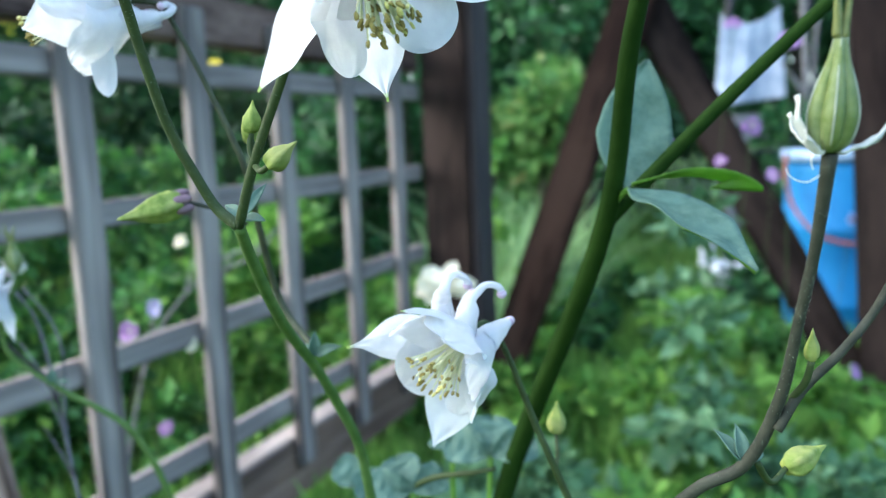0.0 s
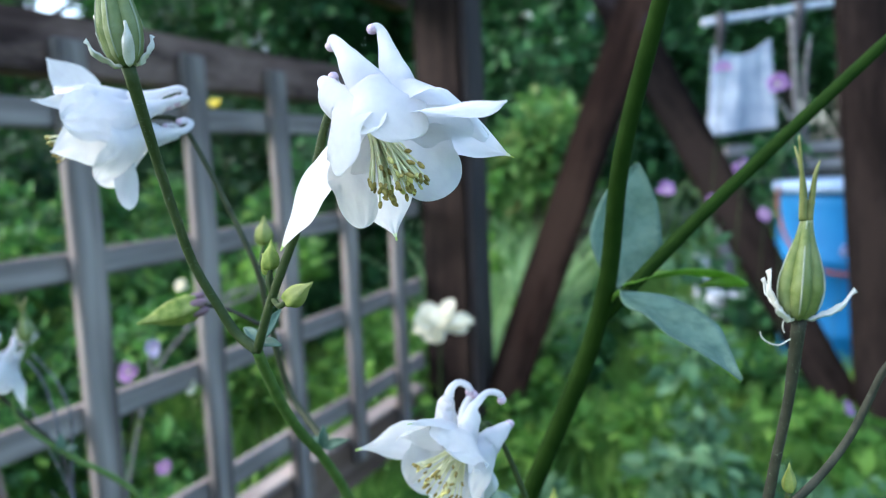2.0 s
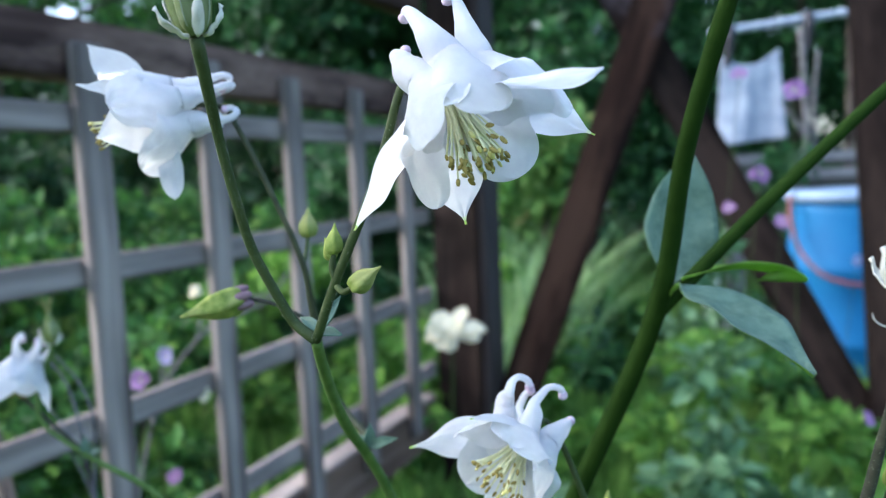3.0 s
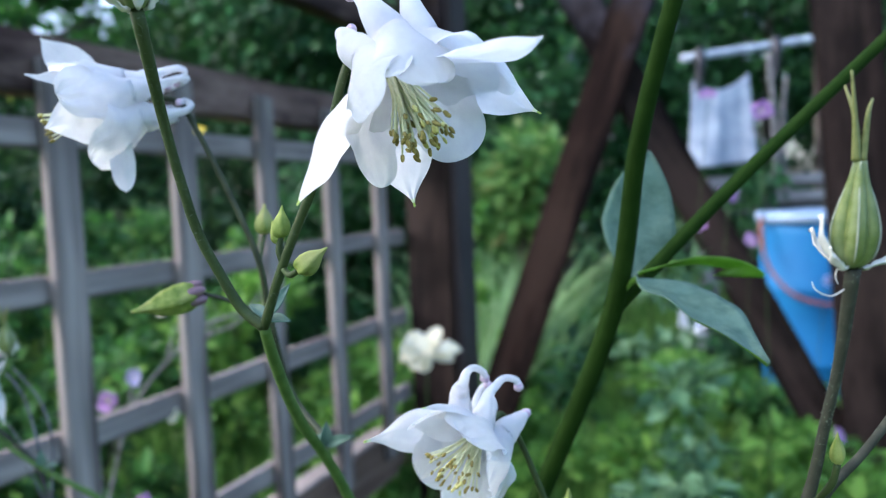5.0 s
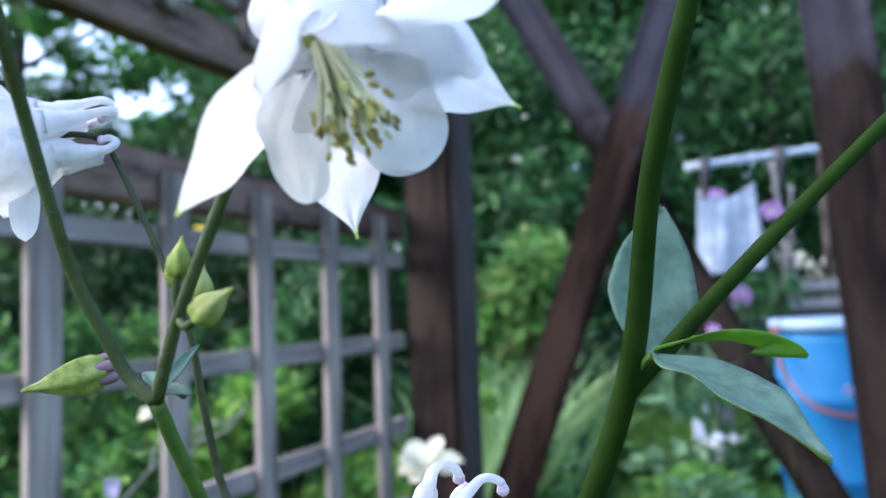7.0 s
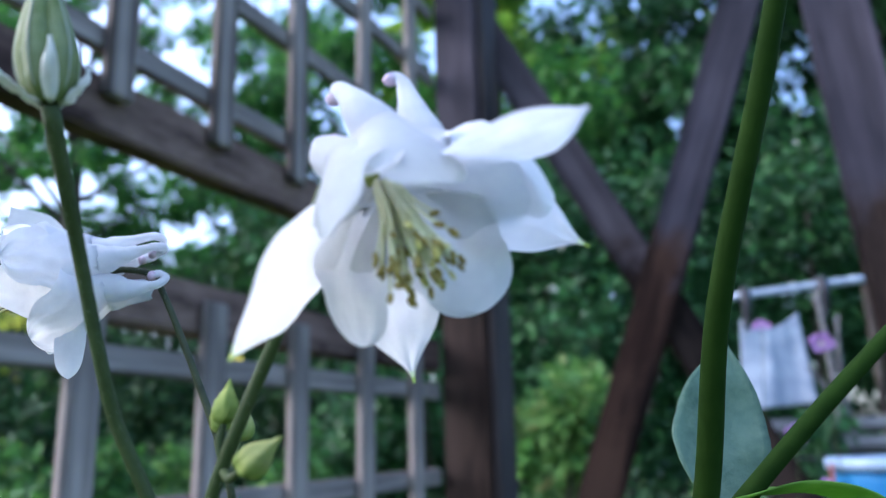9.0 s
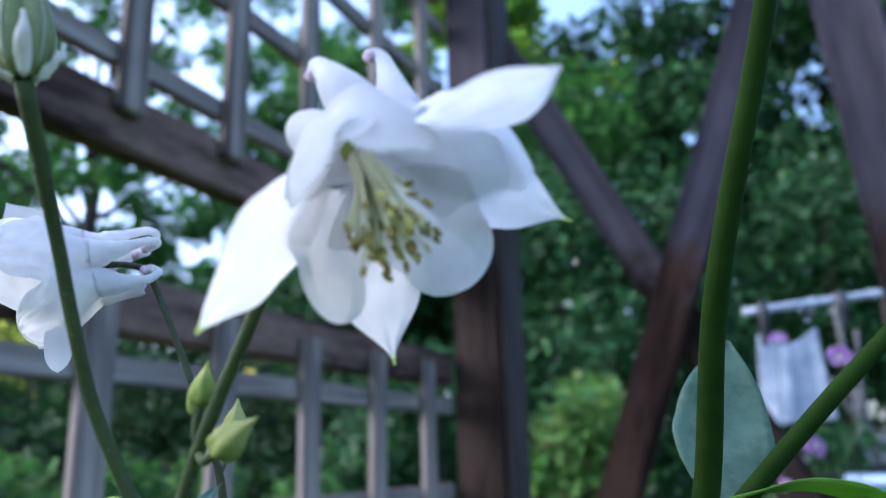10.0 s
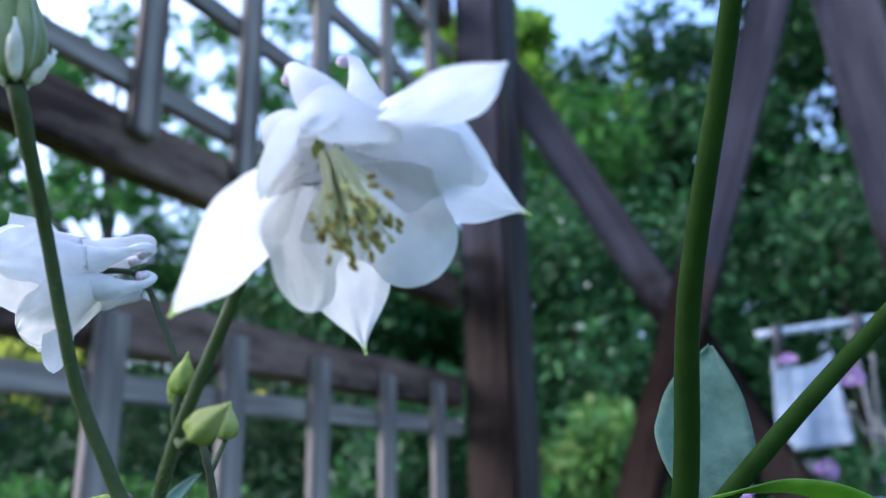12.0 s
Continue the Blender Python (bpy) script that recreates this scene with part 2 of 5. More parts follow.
nt.links.new(ramp(nt, noise_of(nt, 20, 5), [(0.3, (0.15, 0.23, 0.36)), (0.7, (0.24, 0.33, 0.46))]), b.inputs["Base Color"])
RIM = m
m, nt, b = node_material("pale_grey_metal", 0.5, 0.3)
nt.links.new(ramp(nt, noise_of(nt, 30, 5), [(0.3, (0.26, 0.31, 0.38)), (0.7, (0.38, 0.43, 0.50))]), b.inputs["Base Color"])
PALE_METAL = m
m, nt, b = node_material("white_cotton", 0.9, 0.1)
nt.links.new(ramp(nt, noise_of(nt, 14, 5), [(0.3, (0.21, 0.25, 0.31)), (0.7, (0.36, 0.40, 0.46))]), b.inputs["Base Color"])
bump(nt, b, noise_of(nt, 300, 3), 0.4, 0.001)
CLOTH = m
m, nt, b = node_material("black_clip", 0.5, 0.4)
nt.links.new(ramp(nt, noise_of(nt, 80, 4), [(0.3, (0.008, 0.008, 0.012)), (0.7, (0.02, 0.02, 0.03))]), b.inputs["Base Color"])
BLACK = m


# ---- mesh helpers ----
def smooth(bm):
    for f in bm.faces:
        f.smooth = True
    return bm


def part(name, bm, material, parent=None, label="", m=None):
    """Links a bmesh as one mesh object under a thing or part."""
    me = bpy.data.meshes.new(name)
    bm.to_mesh(me)
    bm.free()
    me.materials.append(material)
    ob = new(name, me)
    ob.parent = parent
    if m is not None:
        ob.matrix_basis = m
    if label:
        tagged(ob, label)
    return ob


def thing(name, at, label, category, group="", kind=""):
    ob = new(name)
    ob.empty_display_size = 0.02
    ob.matrix_basis = Matrix.Translation(at)
    return tagged(ob, label, category, group, kind)


def under(parent, at=(0, 0, 0)):
    """The local pose that puts world coordinates right below a parent that stands unturned."""
    off = Vector((0, 0, 0))
    p = parent
    while p is not None:
        off += p.matrix_basis.translation
        p = p.parent
    return Matrix.Translation(Vector(at) - off)


def board(length, wide, thick, bevel=0.003, jag=0.0):
    """A plank along local X from 0 to length, wide along Z, thick along Y, with worn edges."""
    bm = bmesh.new()
    n = max(2, int(length / 0.12))
    bmesh.ops.create_cube(bm, size=1)
    bmesh.ops.scale(bm, vec=(length, thick, wide), verts=bm.verts)
    bmesh.ops.translate(bm, vec=(length / 2, 0, 0), verts=bm.verts)
    long = [e for e in bm.edges if abs(e.verts[0].co.x - e.verts[1].co.x) > length * 0.5]
    bmesh.ops.subdivide_edges(bm, edges=long, cuts=n)
    bmesh.ops.bevel(bm, geom=[e for e in bm.edges if e.calc_face_angle(0) > 1.0], offset=bevel, segments=2, affect="EDGES")
    if jag:
        for v in bm.verts:
            w = noise.noise(v.co * 9 + Vector((wide * 77, length, 0)))
            v.co.z += jag * w
            v.co.y += jag * 0.4 * noise.noise(v.co * 14)
    return bm


def spline(points, steps):
    """Catmull-Rom through the points; returns points and the running parameter."""
    p = [Vector(q) for q in points]
    p = [p[0] * 2 - p[1]] + p + [p[-1] * 2 - p[-2]]
    out, par = [], []
    for i in range(1, len(p) - 2):
        a, b_, c, d = p[i - 1], p[i], p[i + 1], p[i + 2]
        t1 = max(1e-6, (b_ - a).length) ** 0.5
        t2 = t1 + max(1e-6, (c - b_).length) ** 0.5
        t3 = t2 + max(1e-6, (d - c).length) ** 0.5
        for s in range(steps):
            t = t1 + (t2 - t1) * s / steps
            a1 = a.lerp(b_, t / t1)
            a2 = b_.lerp(c, (t - t1) / (t2 - t1))
            a3 = c.lerp(d, (t - t2) / (t3 - t2))
            b1 = a1.lerp(a2, t / t2)
            b2 = a2.lerp(a3, (t - t1) / (t3 - t1))
            out.append(b1.lerp(b2, (t - t1) / (t2 - t1)))
            par.append(i - 1 + s / steps)
    out.append(p[-2])
    par.append(len(points) - 1)
    return out, par


def tube(points, radii, steps=8, sides=10, closed=True, wobble=0.0):
    """A round stem through the points, with a radius at each point."""
    pts, par = spline(points, steps)
    bm = bmesh.new()
    rings = []
    side = None
    for k, c in enumerate(pts):
        d = (pts[min(k + 1, len(pts) - 1)] - pts[max(k - 1, 0)]).normalized()
        if side is None:
            side = d.orthogonal().normalized()
        side = (side - d * side.dot(d)).normalized()
        up = d.cross(side)
        i = min(int(par[k]), len(radii) - 2)
        r = radii[i] + (radii[i + 1] - radii[i]) * (par[k] - i)
        ring = []
        for a in range(sides):
            th = 2 * math.pi * a / sides
            rr = r * (1 + wobble * noise.noise(c * 300 + Vector((a * 1.7, 0, 0))))
            ring.append(bm.verts.new(c + side * (rr * math.cos(th)) + up * (rr * math.sin(th))))
        rings.append(ring)
    for r0, r1 in zip(rings, rings[1:]):
        for a in range(sides):
            bm.faces.new((r0[a], r0[(a + 1) % sides], r1[(a + 1) % sides], r1[a]))
    if closed:
        bm.faces.new(rings[0][::-1])
        bm.faces.new(rings[-1])
    return smooth(bm)


def shell(bm, thick):
    """Gives an open surface a second side and a rim."""
    bm.normal_update()
    faces = bm.faces[:]
    rim = [e for e in bm.edges if len(e.link_faces) == 1]
    twin = {v: bm.verts.new(v.co - v.normal * thick) for v in bm.verts[:]}
    for f in faces:
        bm.faces.new([twin[v] for v in reversed(f.verts)])
    for e in rim:
        loop = e.link_loops[0]
        a, b_ = loop.vert, loop.link_loop_next.vert
        bm.faces.new((b_, a, twin[a], twin[b_]))
    return bm


def sheet(rows, thick):
    """A closed thin shell over a grid of points (rows of equal length)."""
    bm = bmesh.new()
    nr, nc = len(rows), len(rows[0])
    grid = [[bm.verts.new(p) for p in row] for row in rows]
    for i in range(nr - 1):
        for j in range(nc - 1):
            bm.faces.new((grid[i][j], grid[i][j + 1], grid[i + 1][j + 1], grid[i + 1][j]))
    bmesh.ops.recalc_face_normals(bm, faces=bm.faces)
    if thick:
        shell(bm, thick)
    return smooth(bm)


def leaf_sheet(base, tip, normal, width, cup=0.15, bow=0.1, widest=0.45, notch=0.0, thick=0.0004, ripple=0.0, n=16, cols=9, blunt=0.0, bend=None, veins=0.0, acum=0.0, twist=0.0, claw=0.75):
    """A leaf or sepal from base to tip: its face towards normal, folded up by cup, arched by bow."""
    base, tip = Vector(base), Vector(tip)
    run = tip - base
    length = run.length
    ahead = run.normalized()
    nor = Vector(normal)
    nor = (nor - ahead * nor.dot(ahead)).normalized()
    side = ahead.cross(nor)
    rows = []
    for i in range(n + 1):
        s = i / n
        if s < widest:
            w = math.sin(0.5 * math.pi * (s / widest)) ** claw
        else:
            q = (s - widest) / (1 - widest)
            w = (1 - q ** (1.7 + 2.5 * blunt)) ** (1.0 - 0.45 * blunt + acum * q)
        w = max(w, 0.035) * width / 2 * (1 + 0.05 * noise.noise(Vector((s * 7, length * 300, 0))))
        row = []
        for j in range(cols):
            v = j / (cols - 1) * 2 - 1
            c = base + ahead * (length * s) + nor * (bow * length * math.sin(math.pi * s))
            if bend is not None:
                c += Vector(bend) * (math.sin(math.pi * s))
            lift = cup * width * (v * v) * math.sin(math.pi * min(1, s * 0.9 + 0.08)) + veins * width * math.cos(v * 15) * math.sin(math.pi * s)
            rip = ripple * width * noise.noise(Vector((s * 5 + length * 90, v * 1.3, width * 70)))
            pull = notch * length * max(0, s - 0.75) / 0.25 * (1 - abs(v)) ** 1.2
            ca, sa = math.cos(twist * s), math.sin(twist * s)
            row.append(c + (side * ca + nor * sa) * (w * v) + (nor * ca - side * sa) * (lift + rip) - ahead * pull)
        rows.append(row)
    return sheet(rows, thick)


def frame_of(axis):
    z = Vector(axis).normalized()
    x = Vector((0, 0, 1)).cross(z).normalized()
    return x, z.cross(x), z


def polar(fr, az, r, h):
    x, y, z = fr
    a = radians(az)
    return x * (r * math.cos(a)) + y * (r * math.sin(a)) + z * h


def spurred_petal(fr, base, lip, width, spur, throat=(0.0086, 0.0010), mouth=0.0040, wrap=0.9, flare=0.12, ruffle=0.0004, seed=0, blunt=0.62):
    """A petal in one skin: a tapered hollow spur that opens at the throat into a broad rounded blade.
    lip: azimuth, radius and height of the blade's end; spur: azimuth, radius, height and thickness from the throat to the tip."""
    laz, lr, lh = lip
    root = polar(fr, laz, *throat)
    end = polar(fr, laz, lr, lh)
    out = polar(fr, laz, 1, 0)
    run = end - root
    ahead = run.normalized()
    side = fr[2].cross(out).normalized()
    face = side.cross(ahead).normalized()
    if face.dot(out) < 0:
        face = -face
    rows, cols = [], 27
    shift = Vector((seed * 1.7, seed * 0.9, 0))
    steps = 20
    for i in range(steps + 1):
        u = math.cos(math.pi / 2 * i / steps)
        c = root + run * u + face * (flare * run.length * math.sin(math.pi * min(1, u * 1.02)) * 0.55)
        grow = min(1, u / blunt)
        half = math.pi * mouth * (1 - grow) + width / 2 * (math.sin(grow * math.pi / 2) ** 1.1)
        half = max(half, math.pi * mouth * (1 - u))
        if u > blunt:
            half *= max(0.004, 1 - ((u - blunt) / (1 - blunt)) ** 2.6) ** 0.5
        turn = 6.2 * (1 - min(1, u / 0.5)) ** 1.4 + wrap * (1 - 0.4 * u)
        turn = min(turn, 6.2)
        rad = 2 * half / turn
        row = []
        for j in range(cols):
            v = j / (cols - 1) * 2 - 1
            th = v * turn / 2
            rip = ruffle * u * (noise.noise(Vector((v * 2.2, u * 2.4, 0)) + shift) + 0.5 * noise.noise(Vector((v * 6, u * 5, 3)) + shift))
            row.append(base + c + ahead * (0.05 * u * run.length * (half / width) * noise.noise(Vector((v * 3.1, 5.0, 0)) + shift)) + side * (rad * math.sin(th)) - face * (rad * (1 - math.cos(th))) + face * rip)
        rows.append(row)
    pts, par = spline([root - face * mouth] + [polar(fr, a, r, h) for a, r, h, _ in spur], 7)
    radii = [mouth] + [q[3] for q in spur]
    ax = face
    for k, c in enumerate(pts[1:], 1):
        d = (pts[min(k + 1, len(pts) - 1)] - pts[k - 1]).normalized()
        ax = (ax - d * ax.dot(d)).normalized()
        up = d.cross(ax)
        if up.dot(side) < 0:
            up = -up
        i = min(int(par[k]), len(radii) - 2)
        r = radii[i] + (radii[i + 1] - radii[i]) * (par[k] - i)
        row = []
        for j in range(cols):
            th = (j / (cols - 1) * 2 - 1) * 3.1
            rr = r * (1 + (0.04 + ruffle * 110) * noise.noise(c * 300 + Vector((math.cos(th), math.sin(th), seed))))
            row.append(base + c + ax * (rr * math.cos(th)) + up * (rr * math.sin(th)))
        rows.append(row)
    return sheet(rows, 0.0), base + pts[-1], radii[-1]


def pointed_sepal(root, tip, normal, width, widest=0.42, bow=-0.06, cup=0.05, acum=0.6, ripple=0.05, blunt=0.0, twist=0.0, tipped=True, claw=0.75):
    """A sepal that narrows to a drawn-out point; its last millimetres take the second and third material."""
    root, tip = Vector(root), Vector(tip)
    bm = leaf_sheet(root, tip, normal, width, cup, bow, widest, thick=0.0, ripple=ripple, n=30, cols=19, veins=0.004, blunt=blunt, acum=acum, twist=twist, claw=claw)
    run = tip - root
    for f in bm.faces:
        s = (f.calc_center_median() - root).dot(run) / run.length_squared
        f.material_index = (2 if s > 0.972 else 1 if s > 0.93 else 0) if tipped else 0
    return bm


def blob(center, r, squash=(1, 1, 1), seg=10, turn=None, bump_by=0.0):
    bm = bmesh.new()
    bmesh.ops.create_uvsphere(bm, u_segments=seg, v_segments=max(5, seg // 2 + 2), radius=r)
    for v in bm.verts:
        if bump_by:
            v.co *= 1 + bump_by * noise.noise(v.co / r * 2 + Vector(center) * 50)
        v.co = Vector((v.co.x * squash[0], v.co.y * squash[1], v.co.z * squash[2]))
        if turn is not None:
            v.co = turn @ v.co
        v.co += Vector(center)
    return smooth(bm)


def merge(bms):
    out = bmesh.new()
    for bm in bms:
        me = bpy.data.meshes.new("tmp")
        bm.to_mesh(me)
        bm.free()
        out.from_mesh(me)
        bpy.data.meshes.remove(me)
    return out


def columbine_flower(plant, base, axis, sepals, petals, stamens, label, seed=1, reach=0.0215, fan=0.0054, droop=(0, 0, -0.0012), ruffle=0.0004, knob=0.00072):
    """Flower under a plant: receptacle > pointed sepals, spurred petals with mauve spur tips, stamens with anthers.
    sepals: azimuth, radius, height, width and more; petals: lip, width, spur and more."""
    rng = random.Random(seed)
    base = Vector(base)
    fr = frame_of(axis)
    head = part("flower", blob(base + fr[2] * 0.003, 0.0026, bump_by=0.1), BUD, plant, label, under(plant))
    for az, r, h, w, more in sepals:
        root = base + polar(fr, az, 0.0042, 0.0040)
        more = dict(more)
        nor = more.pop("normal", fr[2] * 0.92 - polar(fr, az, 1, 0) * 0.45)
        ob = part("sepal", pointed_sepal(root, base + polar(fr, az, r, h), nor, w, **more), PETAL, head, m=under(head))
        ob.data.materials.append(PALE_TIP)
        ob.data.materials.append(GREEN_TIP)
    for k, (lip, width, spur, more) in enumerate(petals):
        bm, end, r = spurred_petal(fr, base, lip, width, spur, seed=seed * 5 + k, ruffle=ruffle, **more)
        ob = part("petal", bm, PETAL, head, m=under(head))
        part("spur_tip", blob(end, r * 1.22, seg=12, bump_by=0.15), PETAL_TIP, head, "mauve-tinged spur tip", under(head))
    for k in range(stamens):
        a, q = rng.uniform(0, 360), math.sqrt(rng.random())
        far = reach * (1 - 0.28 * rng.random() ** 3)
        r1 = 0.0010 + fan * q
        p0 = base + polar(fr, a, 0.0015, 0.003)
        p1 = base + polar(fr, a, r1 * 0.5, far * 0.6) + Vector(droop) * 0.35
        p2 = base + polar(fr, a + rng.uniform(-15, 15), r1 * rng.uniform(0.85, 1.2), far) + Vector(droop)
        bm = tube([p0, p1, p2], [0.00036, 0.00030, 0.00021], 3, 6)
        d = (p2 - p1).normalized()
        turn = (d + Vector((rng.uniform(-0.6, 0.6), rng.uniform(-0.6, 0.6), rng.uniform(-0.6, 0.6)))).to_track_quat("Z", "Y").to_matrix()
        head_bm = blob(p2, knob * rng.uniform(0.75, 1.1), (0.72, 0.72, 1.45), 8, turn, 0.2)
        for f in head_bm.faces:
            f.material_index = 1
        ob = part("stamen", merge([bm, head_bm]), FILAMENT, head, m=under(head))
        ob.data.materials.append(ANTHER if rng.random() < 0.8 else ANTHER_YOUNG)
    return head


def bud(plant, base, tip, r, stalk=None, purple=False, label="closed lime-green flower bud"):
    """A pointed closed bud: ribbed drop, with its stalk as a sub-part."""
    base, tip = Vector(base), Vector(tip)
    d = tip - base
    fr = frame_of(d) if abs(d.normalized().z) < 0.99 else (Vector((1, 0, 0)), Vector((0, 1, 0)), Vector((0, 0, 1)))
    bm = bmesh.new()
    rings = []
    prof = [(0.0, 0.35), (0.06, 0.72), (0.18, 0.96), (0.34, 1.0), (0.5, 0.86), (0.66, 0.58), (0.8, 0.3), (0.92, 0.16), (1.0, 0.05)]
    for s, w in prof:
        ring = []
        for a in range(20):
            th = 2 * math.pi * a / 20
            rr = r * w * (1 + 0.20 * (1 - 0.5 * s) * math.cos(5 * th + 2 * s) + 0.06 * noise.noise(Vector((math.cos(th) * 2, math.sin(th) * 2, s * 4 + r * 900))))
            ring.append(bm.verts.new(base + d * s + fr[0] * (rr * math.cos(th)) + fr[1] * (rr * math.sin(th))))
        rings.append(ring)
    for r0, r1 in zip(rings, rings[1:]):
        for a in range(20):
            bm.faces.new((r0[a], r0[(a + 1) % 20], r1[(a + 1) % 20], r1[a]))
    bm.faces.new(rings[0][::-1])
    bm.faces.new(rings[-1])
    ob = part("bud", smooth(bm), BUD, plant, label, under(plant))
    if purple:
        caps = []
        for k in range(5):
            a = 72 * k + 20
            c = base + polar(fr, a, r * 0.60, r * 0.25)
            caps.append(blob(c, r * 0.36, (1, 1, 2.1), 10, d.to_track_quat("Z", "Y").to_matrix()))
        part("spur_knob", merge(caps), BUD_PURPLE, ob, "purple spur knobs at the bud's base", under(ob))
    if stalk:
        part("bud_stalk", tube(stalk, [0.0008] * (len(stalk) - 1) + [0.0007], 6, 8), STEM_BROWN if purple else STEM, ob, m=under(ob))
    return ob


def seed_pod(plant, base, up, height, r, label, beaks, spread=1.0, turn=36, beak=1.0, sepals=()):
    """A swollen seed pod: five follicles with pale seams, thread-like beaks, withered sepals round its foot."""
    base, up = Vector(base), Vector(up).normalized()
    fr = frame_of(up) if abs(up.z) < 0.995 else (Vector((1, 0, 0)), Vector((0, 1, 0)), up)
    body = part("seed_pod", blob(base + up * 0.001, r * 0.42, (1, 1, 0.7)), STEM_BROWN, plant, label, under(plant))
    for k in range(5):
        a = 72 * k + 15
        spine = [base + polar(fr, a, r * q, height * s) for s, q in ((0.02, 0.2), (0.13, 0.42), (0.36, 0.56), (0.64, 0.42), (0.88, 0.22), (1.06, 0.16))]
        part("follicle", tube(spine, [r * 0.2, r * 0.42, r * 0.48, r * 0.36, r * 0.22, r * 0.12], 5, 12), POD, body, m=under(body))
        seam = [p + polar(fr, a, r * w, 0) for p, w in zip(spine, (0.2, 0.45, 0.5, 0.38, 0.18, 0.1))]
        part("seam", tube(seam, [0.00014] * 6, 4, 6), POD_EDGE, body, m=under(body))
        if k < beaks:
            lean = polar(fr, a, 1, 0)
            b0 = spine[-1]
            tall = height * beak
            part("beak", tube([b0, b0 + up * tall * 0.16 + lean * r * 0.12, b0 + up * tall * 0.33 + lean * r * (0.25 + 0.2 * (k % 2)), b0 + up * tall * (0.40 + 0.09 * (k % 3)) + lean * r * (0.5 + 0.55 * (k % 2))], [r * 0.20, r * 0.15, r * 0.10, r * 0.05], 6, 8), BEAK, body, m=under(body))
        tip = base + polar(fr, a + turn, r * (1.3 + 0.45 * (k % 2)) * spread, height * (0.26 + 0.13 * (k % 3)))
        if sepals:
            tip = Vector(sepals[k])
        root = base + (tip - base - up * (tip - base).dot(up)).normalized() * (r * 0.35)
        part("withered_sepal", leaf_sheet(root, tip, up, r * 0.5, 0.3, -0.16, 0.35, ripple=0.4, thick=0.0003, n=10, cols=7), WITHERED, body, "shrivelled whitish sepal", under(body))
    return body


def hairs(points, radii, count, seed, length=0.00045):
    """Fine hairs standing off a stem."""
    rng = random.Random(seed)
    pts, par = spline(points, 10)
    verts, faces = [], []
    for _ in range(count):
        k = rng.randrange(len(pts) - 1)
        d = (pts[k + 1] - pts[k]).normalized()
        i = min(int(par[k]), len(radii) - 2)
        r = radii[i] + (radii[i + 1] - radii[i]) * (par[k] - i)
        o = Vector((rng.gauss(0, 1), rng.gauss(0, 1), rng.gauss(0, 1)))
        o = (o - d * o.dot(d)).normalized()
        c = pts[k].lerp(pts[k + 1], rng.random()) + o * r * 0.95
        e = c + (o + d * rng.uniform(-0.3, 0.3)) * length * rng.uniform(0.5, 1.1)
        s = d.cross(o) * 0.00004
        n = len(verts)
        verts += [c + s, c - s, e]
        faces.append((n, n + 1, n + 2))
    bm = bmesh.new()
    vs = [bm.verts.new(v) for v in verts]
    for f in faces:
        bm.faces.new([vs[q] for q in f])
    return bm


def leaf_cloud(rng, clumps, count, size, flat=0.4, lean=(0, 0, 0)):
    """Vertices and faces of many small folded leaves, gathered in clumps ((x, y, z), radius, squash)."""
    vol = np.array([c[1] ** 2 for c in clumps])
    pick = rng.choice(len(clumps), count, p=vol / vol.sum())
    cen = np.array([c[0] for c in clumps])[pick]
    rad = np.array([[c[1], c[1], c[1] * c[2]] for c in clumps])[pick]
    d = rng.normal(size=(count, 3))
    d /= np.linalg.norm(d, axis=1, keepdims=True)
    p = cen + d * rad * (rng.random((count, 1)) ** 0.45)
    ah = rng.normal(size=(count, 3)) + d * 0.8 + np.array(lean)
    ah[:, 2] -= 0.3
    ah /= np.linalg.norm(ah, axis=1, keepdims=True)
    nr = rng.normal(size=(count, 3)) * flat + np.array([0, 0, 1.0]) + d * 0.4
    nr -= ah * (nr * ah).sum(1, keepdims=True)
    nr /= np.linalg.norm(nr, axis=1, keepdims=True)
    sd = np.cross(ah, nr)
    s = size * rng.uniform(0.55, 1.35, (count, 1))
    v = np.stack([p, p + ah * s * 0.45 + sd * s * 0.3 + nr * s * 0.08, p + ah * s, p + ah * s * 0.45 - sd * s * 0.3 + nr * s * 0.08], 1)
    base = np.arange(count)[:, None] * 4
    f = np.concatenate([base + [0, 1, 2], base + [0, 2, 3]], 1).reshape(-1, 3)
    return v.reshape(-1, 3), f


def from_arrays(name, v, f, material, parent=None, m=None):
    me = bpy.data.meshes.new(name)
    me.from_pydata(v.tolist(), [], f.tolist())
    me.materials.append(material)
    ob = new(name, me)
    ob.parent = parent
    if m is not None:
        ob.matrix_basis = m
    return ob


# ---- setting: ground ----
bm = bmesh.new()
bmesh.ops.create_grid(bm, x_segments=90, y_segments=90, size=1)
for v in bm.verts:
    r = v.co.xy.length
    v.co.x, v.co.y = (math.copysign(abs(c) ** 2.6 * 400, c) for c in (v.co.x, v.co.y))
    d = min(1.0, math.hypot(v.co.x, v.co.y) / 3)
    v.co.z = -0.02 + 0.03 * noise.noise(Vector((v.co.x * 1.5, v.co.y * 1.5, 0))) * d
part("ground", smooth(bm), SOIL)
tagged(bpy.data.objects["ground"], "mossy dark garden soil with low green growth", "ground", kind="structure")


# ---- trellis fence ----
def fence_frame():
    phi = 0.416
    d = Vector((math.sin(phi), math.cos(phi), 0))
    back = Vector((-math.cos(phi), math.sin(phi), 0))
    m = Matrix((d, back, Vector((0, 0, 1)))).transposed().to_4x4()
    m.translation = (-0.4238, 0.8993, 0)
    return m


FENCE = fence_frame()
PITCH = 0.2016
trellis = new("trellis_fence")
